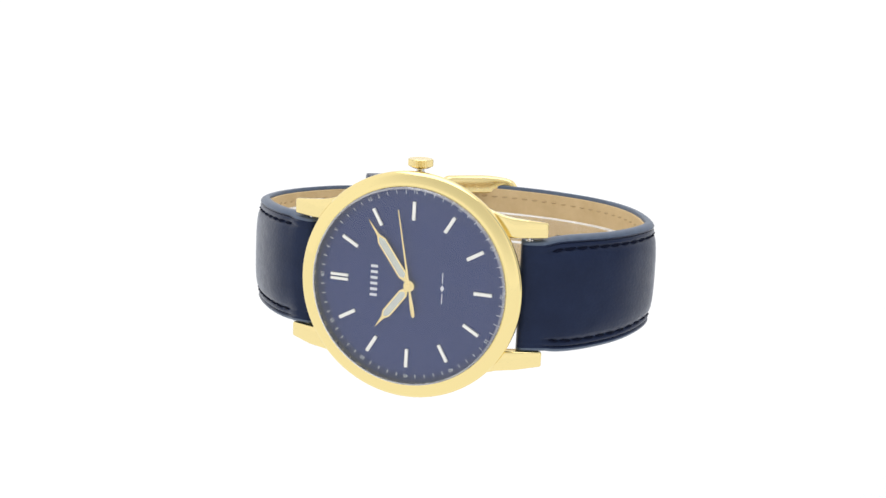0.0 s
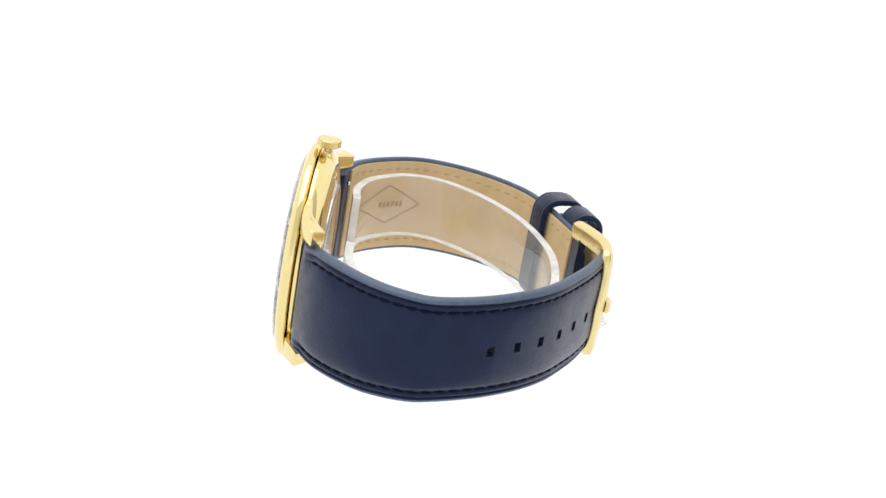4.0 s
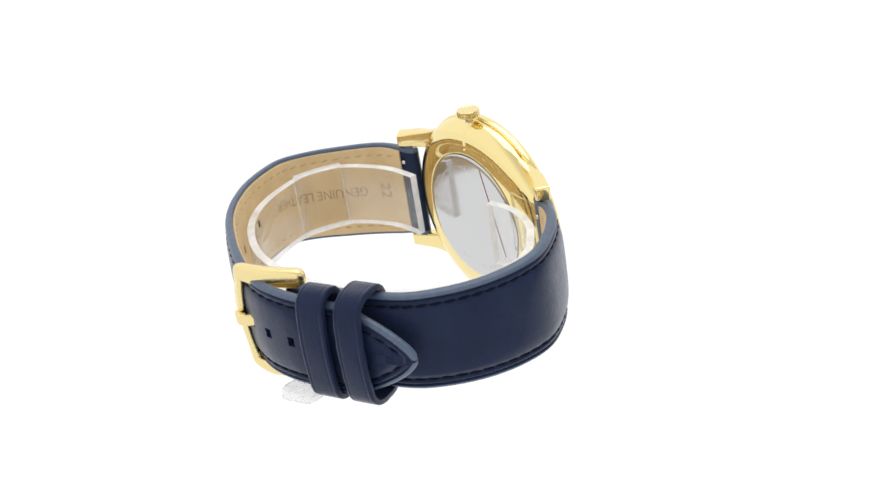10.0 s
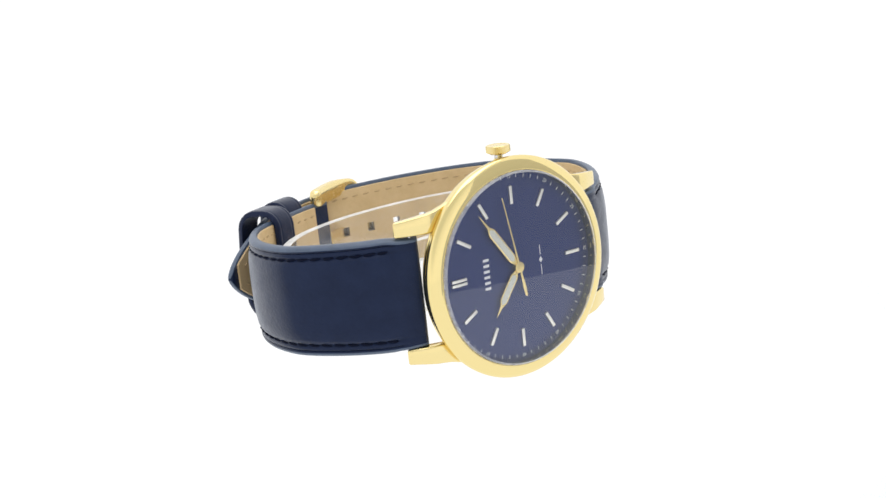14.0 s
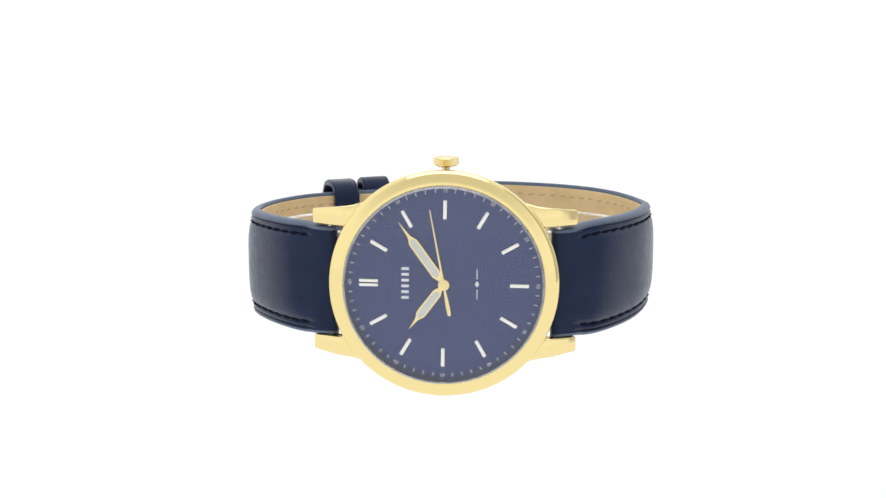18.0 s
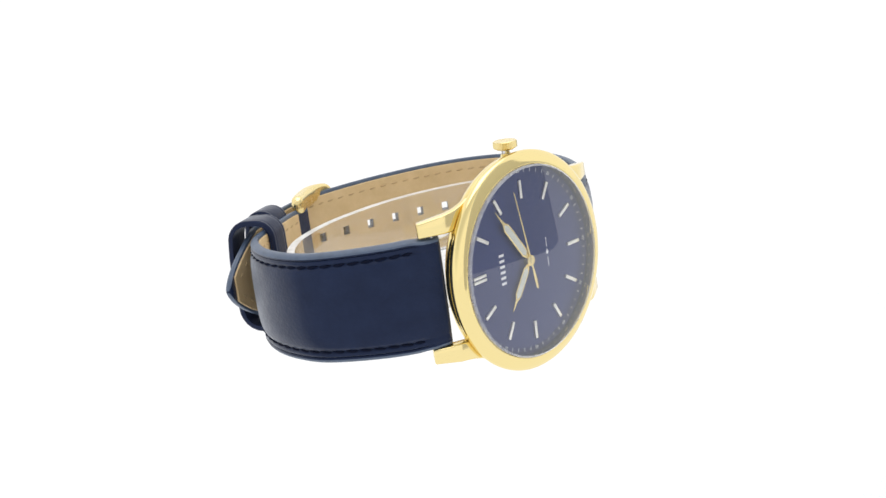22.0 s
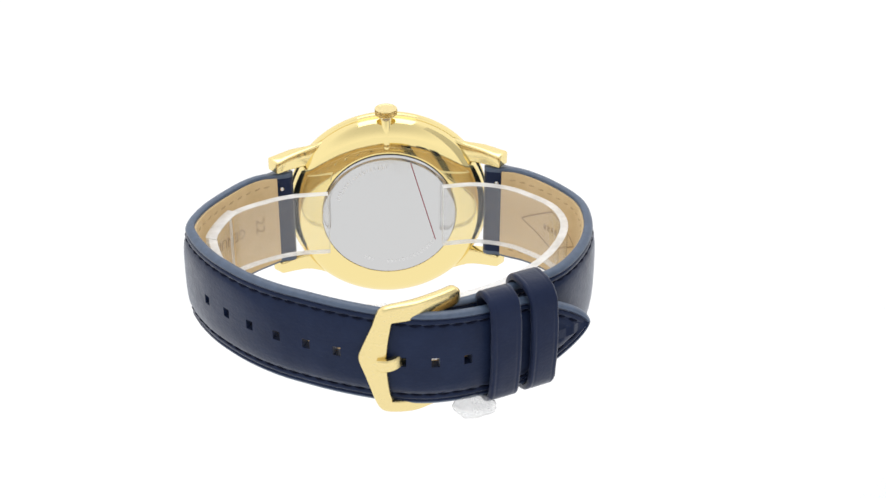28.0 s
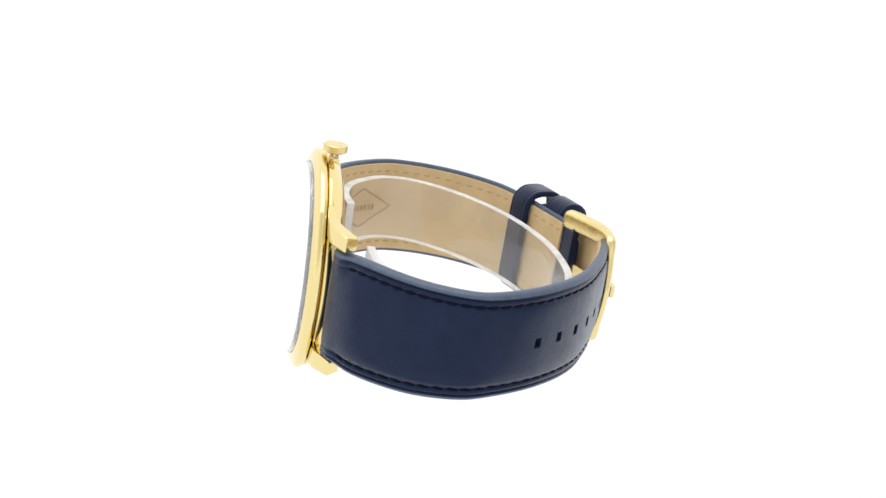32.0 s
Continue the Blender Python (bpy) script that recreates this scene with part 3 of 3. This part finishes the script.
def swept(path, us, half, thick, rise, kind, holes, round_start, round_end, deep=0.4):
    bm = bmesh.new()
    rows = []
    for s in us:
        hw, t = half(s), thick(s)
        if kind == "body":
            pts, nh = section(hw, t, min(1.0, max(0.0, (6.6 - s) / 2.0)), slant_at(half, s))
            ho, lo = (nh - 1, nh), (len(pts) - 4, len(pts) - 3)
        else:
            pts = slab(hw, t, 0.75, deep)
            ho, lo = (1, 2), (6, 7)
        f = 1.0
        if round_start and s < t / 2:
            f = math.sqrt(max(0.0, 1 - (1 - s / (t / 2)) ** 2))
        left = path.length - s
        if round_end and left < 0.7:
            f = min(f, 0.35 + 0.65 * math.sqrt(max(0.0, 1 - (1 - left / 0.7) ** 2)))
        rz = glide(s, *rise)
        rows.append([bm.verts.new(path.spot(s, v, -t / 2 + (n + t / 2) * f, rz)) for v, n in pts])
    m = len(rows[0])
    cut = set()
    for h in holes:
        for i in range(len(us) - 1):
            if abs(0.5 * (us[i] + us[i + 1]) - h) < HOLE_U * 0.5:
                cut.add(i)
    for i in range(len(rows) - 1):
        a, b = rows[i], rows[i + 1]
        for j in range(m):
            if i in cut and (j == ho[0] or j == lo[0]):
                continue
            face = bm.faces.new((a[j], a[(j + 1) % m], b[(j + 1) % m], b[j]))
            # the painted cut edge, its sheen put in as a lighter navy
            if kind == "body" and (j < 5 or 2 * nh - 7 < j <= 2 * nh or j >= 2 * nh + 4):
                face.material_index = 1
        if i in cut:
            o0, o1, l0, l1 = ho[0], ho[1], lo[0], lo[1]
            # the outer pair runs opposite to the under pair
            bm.faces.new((a[o0], a[o1], a[l0], a[l1]))
            bm.faces.new((b[o0], b[o1], b[l0], b[l1]))
            bm.faces.new((a[o0], b[o0], b[l1], a[l1]))
            bm.faces.new((a[o1], b[o1], b[l0], a[l0]))
    bm.faces.new(rows[0])
    bm.faces.new(list(reversed(rows[-1])))
    return bm


def lengths(total, step, holes, start=0.0, end_fine=0.0):
    us = list(np.arange(start, total, step)) + [start + d for d in (0.1, 0.3, 0.6, 1.0, 1.5)] + [total]
    if end_fine:
        us += [total - d for d in (0.02, 0.08, 0.2, 0.4, 0.7, 1.1, 1.6, 2.2, 3.0, 4.0, 5.0, 6.0, 7.5, 9.0, 10.5)]
    us = [u for u in us if not any(abs(u - h) < HOLE_U + 0.12 for h in holes)]
    for h in holes:
        us += [h - HOLE_U, h + HOLE_U]
    us = sorted(u for u in set(round(float(u), 3) for u in us) if 0 <= u <= total)
    return us


def stitch_mesh(name, mat, length, width, height):
    bm = bmesh.new()
    rings = []
    for x, k in ((-0.5, 0.35), (-0.36, 0.85), (0.0, 1.0), (0.36, 0.85), (0.5, 0.35)):
        drop = -height * 0.9 * (abs(x) * 2) ** 2
        rings.append([(x * length, k * width / 2 * math.cos(a), drop + k * height / 2 * math.sin(a)) for a in [math.pi * j / 3 for j in range(6)]])
    loft(bm, rings)
    me = mesh_from(bm, name)
    me.materials.append(mat)
    return me


def border(half, s, inset):
    hw = half(s)
    return hw - inset * slant_at(half, s)


def stitches(name, me, path, half, thick, rise, parent, s0, s1, pitch, inset, depth, inward=False, skew=7.0):
    k = 0
    count = max(2, int((s1 - s0) / pitch))
    for side in (1, -1):
        for i in range(count):
            s = s0 + (i + 0.5) * (s1 - s0) / count
            hw = half(s)
            q = border(half, s, inset)
            if q < 1.0:
                continue
            p0 = path.spot(s - 0.4, side * border(half, s - 0.4, inset), depth(s), glide(s, *rise))
            p1 = path.spot(s + 0.4, side * border(half, s + 0.4, inset), depth(s), glide(s, *rise))
            _, t, n = path.basis(s)
            tx = (p1 - p0).normalized()
            nz = Vector((n[0], n[1], 0)) * (-1 if inward else 1)
            vy = nz.cross(tx).normalized()
            r = Matrix((tx, vy, nz)).transposed().to_4x4()
            m = Matrix.Translation((p0 + p1) * 0.5 * MM) @ r @ Matrix.Rotation(radians(skew * side), 4, "Z")
            piece(name, me, parent, m)


THREAD_MESH = stitch_mesh("stitch", THREAD, 2.55, 0.42, 0.5)
TAN_MESH = stitch_mesh("lining_stitch", TAN_THREAD, 2.0, 0.45, 0.35)
FIRST_HOLE = LONG.near(37.65, 40.3)
LAST_HOLE = LONG.near(-12.9, 61.5)
HOLE_AT = [FIRST_HOLE + (LAST_HOLE - FIRST_HOLE) * k / (HOLES - 1) for k in range(HOLES)]


def surface_words(me, path, s0, v0, thick, rise, name, parent, mat, along=1.0, turn=0.0, width=0.0):
    """Lay flat words or shapes (x along the strap, y across) on the lining."""
    c, sn = math.cos(radians(turn)), math.sin(radians(turn))
    if width:
        k = width * MM / (max(v.co.x for v in me.vertices) - min(v.co.x for v in me.vertices))
        for v in me.vertices:
            v.co.x *= k
    for v in me.vertices:
        x, y = (v.co.x * c - v.co.y * sn) / MM, (v.co.x * sn + v.co.y * c) / MM
        s = s0 + along * x
        lift = 0.045 + v.co.z / MM
        v.co = path.spot(s, v0 - y, -thick(s) - 0.40 - lift, glide(s, *rise)) * MM
    me.materials.clear()
    me.materials.append(mat)
    ob = new(name, me)
    ob.parent = parent
    return ob


def strip_mesh(lines, width):
    """Flat lines from point to point, in millimetres, as a mesh in metres."""
    bm = bmesh.new()
    for a, b in lines:
        a, b = Vector(a), Vector(b)
        d = (b - a).normalized()
        n = Vector((-d[1], d[0])) * width / 2
        steps = max(1, int((b - a).length / 1.0))
        for i in range(steps):
            p, q = a + (b - a) * i / steps, a + (b - a) * (i + 1) / steps
            bm.faces.new([bm.verts.new((w[0], w[1], 0.004)) for w in (p + n, q + n, q - n, p - n)])
    for v in bm.verts:
        v.co *= MM
    me = bpy.data.meshes.new("stamp")
    bm.to_mesh(me)
    bm.free()
    return me


def build_long_strap():
    us = lengths(LONG.length, 1.5, HOLE_AT, 0.0, 1.0)
    bm = swept(LONG, us, long_half, long_thick, RISE_LONG, "body", HOLE_AT, True, True)
    strap = part("long_strap", bm, NAVY, WATCH, "navy leather strap half with square holes and pointed tip", angle=60)
    strap.data.materials.append(EDGE)
    us2 = [u for u in us if 3.4 < u < LONG.length - 1.9]
    bm = swept(LONG, us2, long_half, long_thick, RISE_LONG, "lining", HOLE_AT, False, False)
    part("lining", bm, TAN, strap, "tan leather lining")
    stitches("stitch", THREAD_MESH, LONG, long_half, long_thick, RISE_LONG, strap, 6.0, LONG.length - 3.0, 2.75, 2.45, lambda s: -0.28 * long_thick(s))
    stitches("lining_stitch", TAN_MESH, LONG, long_half, long_thick, RISE_LONG, strap, 6.0, LONG.length - 3.5, 2.75, 2.5, lambda s: -long_thick(s) - 0.46, True)
    surface_words(letters("GENUINE LEATHER", 2.3), LONG, 28.0, 0.2, long_thick, RISE_LONG, "stamped_words", strap, STAMP, 1.0, 0.0, 26.2)
    surface_words(letters("22", 2.8), LONG, 10.2, 0.0, long_thick, RISE_LONG, "stamped_number", strap, STAMP, 1.0, 90)
    return strap


def build_short_strap():
    us = lengths(SHORT.length, 1.5, [])
    bm = swept(SHORT, us, short_half, short_thick, RISE_SHORT, "body", [], True, True)
    strap = part("short_strap", bm, NAVY, WATCH, "navy leather strap half that holds the buckle", angle=60)
    strap.data.materials.append(EDGE)
    us2 = [u for u in us if 3.4 < u < SHORT.length - 3.6]
    bm = swept(SHORT, us2, short_half, short_thick, RISE_SHORT, "lining", [], False, False)
    part("lining", bm, TAN, strap, "tan leather lining")
    stitches("stitch", THREAD_MESH, SHORT, short_half, short_thick, RISE_SHORT, strap, 6.0, SHORT.length - 10.0, 2.75, 2.45, lambda s: -0.28 * short_thick(s))
    stitches("lining_stitch", TAN_MESH, SHORT, short_half, short_thick, RISE_SHORT, strap, 6.0, SHORT.length - 5.0, 2.75, 2.5, lambda s: -short_thick(s) - 0.46, True)
    # the maker's stamp: a diamond outline round plain bars
    a, b = 9.4, 4.6
    lines = [((-a, 0), (0, b)), ((0, b), (a, 0)), ((a, 0), (0, -b)), ((0, -b), (-a, 0))]
    surface_words(strip_mesh(lines, 0.36), SHORT, 19.7, 0.1, short_thick, RISE_SHORT, "stamped_diamond", strap, STAMP)
    bars = [((x, -0.65), (x, 0.65)) for x in (-3.0, -1.8, -0.6, 0.6, 1.8, 3.0)]
    surface_words(strip_mesh(bars, 0.75), SHORT, 20.5, 0.1, short_thick, RISE_SHORT, "stamped_bars", strap, STAMP)
    return strap


build_long_strap()
build_short_strap()


def build_spring_bars():
    for path, rise in ((LONG, RISE_LONG), (SHORT, RISE_SHORT)):
        c = path.spot(1.5, 0, -1.55)
        bm = bmesh.new()
        lathe(bm, [(0.02, -11.6), (0.4, -11.6), (0.4, -10.6), (0.75, -10.55), (0.75, 10.55), (0.4, 10.6), (0.4, 11.6), (0.02, 11.6)], 20, "Z", (c[0], c[1], 0))
        part("spring_bar", bm, STEEL, WATCH, "steel spring bar")
        bm = bmesh.new()
        q = path.spot(3.1, 0, -3.3)
        bmesh.ops.create_uvsphere(bm, u_segments=16, v_segments=10, radius=0.5, matrix=Matrix.Translation((q[0], q[1], 7.4)))
        part("release_knob", bm, STEEL, WATCH, "small steel quick-release knob")


build_spring_bars()


def build_loop(s, width, low, high, half, bow, name, label):
    """A leather keeper round the strap at length s of the long half."""
    q, t, n = LONG.basis(s)
    rise = glide(s, *RISE_LONG) + 0.6
    bm = bmesh.new()
    thick = 1.25

    def outline(grow):
        pts = []
        c = min(2.7, 0.45 * (high - low))
        r = c + grow
        for cx, cz, a0 in ((half - c, high - c, 0), (-(half - c), high - c, 90), (-(half - c), low + c, 180), (half - c, low + c, 270)):
            for k in range(6):
                a = radians(a0 + 18 * k)
                pts.append((cx + r * math.cos(a), cz + r * math.sin(a)))
            if a0 in (0, 180):
                x0, z0 = pts[-1]
                pts += [(x0 - 2 * cx * f / 8, z0) for f in range(1, 8)]
        # the outer side bows out
        return [(v, m + (bow * (1 - (v / (half + 1.3)) ** 2) if m > -1.5 else 0)) for v, m in pts]

    rings = []
    for u, g in ((-0.5, 0.05), (-0.5, thick - 0.3), (-0.47, thick - 0.06), (-0.42, thick), (-0.38, thick - 0.02), (-0.35, thick - 0.07), (-0.32, thick - 0.02), (-0.25, thick), (0.25, thick), (0.32, thick - 0.02), (0.35, thick - 0.07), (0.38, thick - 0.02), (0.42, thick), (0.47, thick - 0.06), (0.5, thick - 0.3), (0.5, 0.05), (0.3, 0.0), (-0.3, 0.0)):
        ring = []
        for v, m in outline(g):
            rough = 0.16 * noise.noise(Vector((v * 0.9, m * 0.9, u * 9.0 + width))) if abs(u) > 0.45 else 0.0
            w = q + t * (u * width + rough) + n * m
            ring.append((w[0], w[1], v + rise))
        rings.append(ring)
    vs = loft(bm, rings, False)
    k = len(vs[0])
    for j in range(k):
        bm.faces.new((vs[-1][j], vs[-1][(j + 1) % k], vs[0][(j + 1) % k], vs[0][j]))
    return part(name, bm, NAVY_LOOP, WATCH, label, angle=60)


LOOP_1 = LONG.near(-19.6, 59.0)
LOOP_2 = LONG.near(-27.2, 55.8)
build_loop(LOOP_1, 6.2, -4.6, -0.1, 10.9, 1.3, "fixed_keeper", "navy leather fixed keeper loop")
build_loop(LOOP_2, 5.7, -7.9, -0.1, 11.0, 1.4, "sliding_keeper", "navy leather sliding keeper loop")


# ---------------------------------------------------------------- buckle
def soften(ob):
    m = ob.modifiers.new("rounding", "SUBSURF")
    m.levels = m.render_levels = 2


def build_buckle():
    """A pin buckle: one rounded frame (two arms and a bar that swells to a point), hinge bar and prong."""
    lift = 0.5
    line = Path([(4.6, 61.6), (1.7, 61.8), (-1.4, 61.2), (-5.0, 59.4), (-8.4, 57.3), (-11.4, 55.0)], -1)
    stops = []

    def arm(z, side, fs):
        for f in fs:
            s = line.length * f
            p, t, n = line.basis(s)
            end = math.sqrt(max(0.12, 1.0 - max(0.0, (f - 0.9) / 0.1) ** 2.4))
            drop = (0.1 if side > 0 else -0.5) * max(0.0, (f - 0.4) / 0.6)
            stops.append((Vector((p[0], p[1], z - drop)), Vector((0, 0, side * (2.1 if side > 0 else 1.5) * end)), Vector((-n[0], -n[1], 0)) * 1.45 * end))

    def corner(x, y, z, side, turn, half):
        a = radians(turn)
        u = Vector((math.sin(a), -0.36 * math.sin(a), side * math.cos(a))) * half
        stops.append((Vector((x, y, z)), u, Vector((0.2, 0.95, 0)) * 1.2))

    def bar(z, a, b):
        y = 62.9 - 0.006 * (z - 0.4) ** 2 - 0.18 * (a - b)
        stops.append((Vector(((a + b) / 2, y, z)), Vector((1, -0.36, 0)) * (a - b) / 2, Vector((0.3, 0.9, 0)) * 0.9))

    arm(10.4, 1, (1.0, 0.985, 0.96, 0.93, 0.9, 0.8, 0.65, 0.5, 0.37))
    corner(2.1, 61.75, 10.35, 1, 22, 1.85)
    corner(2.75, 61.75, 9.95, 1, 45, 1.9)
    corner(3.15, 61.75, 9.2, 1, 67, 1.8)
    for z, a, b in ((7.9, 5.2, 1.65), (6.2, 6.0, 2.0), (4.2, 6.8, 2.3), (2.2, 7.6, 2.5), (0.5, 8.2, 2.6), (-1.2, 7.7, 2.55), (-3.2, 6.9, 2.4), (-5.4, 6.2, 2.2), (-7.6, 5.5, 1.9)):
        bar(z, a, b)
    corner(3.15, 61.75, -9.1, -1, 67, 1.8)
    corner(2.75, 61.75, -10.1, -1, 45, 1.75)
    corner(2.1, 61.75, -10.7, -1, 22, 1.5)
    arm(-10.9, -1, (0.37, 0.5, 0.65, 0.8, 0.9, 0.93, 0.96, 0.985, 1.0))
    rings = []
    for c, u, v in stops:
        ring = []
        for j in range(12):
            a = 2 * math.pi * (j + 0.5) / 12
            ca, sa = math.cos(a), math.sin(a)
            ring.append(c + u * math.copysign(abs(ca) ** 0.62, ca) + v * math.copysign(abs(sa) ** 0.62, sa) + Vector((0, 0, lift)))
        rings.append(ring)
    bm = bmesh.new()
    loft(bm, rings)
    buckle = part("buckle", bm, GOLD_SATIN, WATCH, "brushed gold-tone pin buckle", angle=100)
    soften(buckle)
    bm = bmesh.new()
    lathe(bm, [(0.02, -9.6), (0.5, -9.6), (0.5, 9.9), (0.02, 9.9)], 20, "Z", (-8.9, 56.5, lift))
    part("hinge_bar", bm, GOLD_SATIN, buckle)
    bm = bmesh.new()
    line = Path([(-8.8, 57.3), (-6.0, 58.4), (-2.6, 60.0), (-0.2, 61.7), (1.2, 63.2), (2.8, 63.9), (4.6, 63.5)], -1)
    rings = []
    for k in range(17):
        s = line.length * k / 16
        p, t, n = line.basis(s)
        h, w = (0.5, 1.3) if k < 16 else (0.3, 1.15)
        rings.append([(p[0] + n[0] * v, p[1] + n[1] * v, lift + 0.05 + u) for u, v in ((w, h * 0.5), (w * 0.8, h), (-w * 0.8, h), (-w, h * 0.5), (-w, -h), (w, -h))])
    loft(bm, rings)
    part("prong", bm, GOLD_SATIN, buckle, "gold-tone buckle prong")


build_buckle()

# ---------------------------------------------------------------- clear cuff and gel dot
CUFF = new("display_cuff")
CUFF["leaning"] = 1
tagged(CUFF, "clear plastic display cuff inside the watch strap", "display cuff")


def build_cuff():
    path = Path([(13.3, 10.4), (20.8, 11.0), (27.0, 13.2), (32.8, 16.8), (36.0, 22.0), (36.8, 27.0), (34.2, 36.2), (29.4, 42.8), (22.8, 47.5), (14.5, 50.8), (5.0, 51.8), (-7.0, 50.6),
                 (-20.5, 45.2), (-30.5, 36.5), (-35.6, 26.5), (-34.6, 18.5), (-29.2, 12.6), (-24.8, 9.8), (-18.5, 8.2), (-11.6, 8.8)], 1)

    def dip(s):
        # the cuff stands nearer to level than the leaning watch
        return -0.055 * (path.at(s)[1] - 10.0)

    bm = bmesh.new()
    rings = []
    count = 110
    for k in range(count + 1):
        s = path.length * k / count
        lo, hi, th = -5.8 + dip(s), 8.5 + dip(s), 0.85
        rings.append([path.spot(s, v, n) for v, n in ((lo + 0.15, -th), (lo, -th + 0.15), (lo, th - 0.15), (lo + 0.15, th), (hi - 0.15, th), (hi, th - 0.15), (hi, -th + 0.15), (hi - 0.15, -th))])
    # the band ends under the joint piece and goes on past it
    s0, s1 = path.near(32.8, 16.8), path.near(36.4, 27.0)
    loft(bm, [g for k, g in enumerate(rings) if path.length * k / count < s0 + 1.2])
    loft(bm, [g for k, g in enumerate(rings) if path.length * k / count > s1 - 1.2])
    band = part("band", bm, CLEAR, CUFF, "clear curved plastic band", angle=40)
    band.visible_shadow = False
    for z0, z1 in ((8.45, 8.57), (-5.87, -5.75)):
        bm = bmesh.new()
        loft(bm, [[path.spot(path.length * k / count, v, n, dip(path.length * k / count)) for v, n in ((z0, -0.83), (z0, 0.83), (z1, 0.75), (z1, -0.75))] for k in range(count + 1)])
        edge = part("cut_edge", bm, CUT_EDGE, CUFF, "white frosted cut edge")
        edge.visible_shadow = False
    # the short flat joint piece that overlaps the band
    bm = bmesh.new()
    a, b = path.spot(s0, 0, 0), path.spot(s1, 0, 0)
    q, t, n = path.basis(0.5 * (s0 + s1))
    rings = []
    for k in range(7):
        f = k / 6
        s = s0 + (s1 - s0) * f
        _, _, nn = path.basis(s)
        bow = path.spot(s, 0, 0)
        flat = a.lerp(b, f)
        c = bow.lerp(flat, 0.5)
        ring = []
        for v, d in ((-5.9, 0.95), (-5.9, 1.5), (8.6, 1.5), (8.6, 0.95)):
            ring.append((c[0] + n[0] * d, c[1] + n[1] * d, v + dip(s)))
        rings.append(ring)
    loft(bm, rings)
    joint = part("joint_plate", bm, FILM, CUFF, "flat clear overlap plate")
    joint.visible_shadow = False
    for z0, z1 in ((8.62, 8.8), (-6.1, -5.92)):
        bm = bmesh.new()
        loft(bm, [[(r[0][0] + n[0] * d, r[0][1] + n[1] * d, z + r[0][2] + 5.9) for z, d in ((z0, -1.7), (z0, 0.7), (z1, 0.7), (z1, -1.7))] for r in rings])
        part("cut_edge", bm, CUT_EDGE, joint, "white frosted cut edge")
    for f, g in ((0, 1), (6, 5)):
        # white end edge, a thin bar just outside the plate's end
        bm = bmesh.new()
        r, r2 = rings[f], rings[g]
        step = (Vector(r[0]) - Vector(r2[0])).normalized() * 0.22
        loft(bm, [[Vector(v) + step * h for v in r] for h in (0.05, 1.0)])
        part("end_edge", bm, CUT_EDGE, joint, "white frosted end edge")
    for s in (-0.03, path.length + 0.03):
        bm = bmesh.new()
        d = 0.06 if s < 0 else -0.06
        lo, hi = -5.75 + dip(s), 8.45 + dip(s)
        loft(bm, [[path.spot(u, v, w) for v, w in ((lo, -0.8), (lo, 0.8), (hi, 0.8), (hi, -0.8))] for u in (s - d, s)])
        part("end_edge", bm, CUT_EDGE, CUFF, "white frosted end edge")


build_cuff()


def build_gel():
    bm = bmesh.new()
    bmesh.ops.create_icosphere(bm, subdivisions=4, radius=1.0)
    c = Vector((-8.0, 35.2, 0.0))
    for v in bm.verts:
        d = 1.0 + 0.16 * noise.noise(v.co * 1.7) + 0.07 * noise.noise(v.co * 4.0)
        p = Vector((v.co.x * 4.3 * d, v.co.y * 4.1 * d, v.co.z * 1.7 * d))
        v.co = Vector((c[0], c[1], 0)) + p + Vector((0, 0, 0.9))
        v.co.z = max(v.co.z, TABLE + 0.02)
    gel = part("gel_dot", bm, GEL, None, angle=80)
    gel.visible_shadow = False
    tagged(gel, "small lump of clear gel under the strap", "gel dot")
    return gel


GEL_DOT = build_gel()


# ---------------------------------------------------------------- what moves
def motions():
    for thing in (WATCH, CUFF, GEL_DOT, DISC):
        walk(thing, turn_rows())


motions()
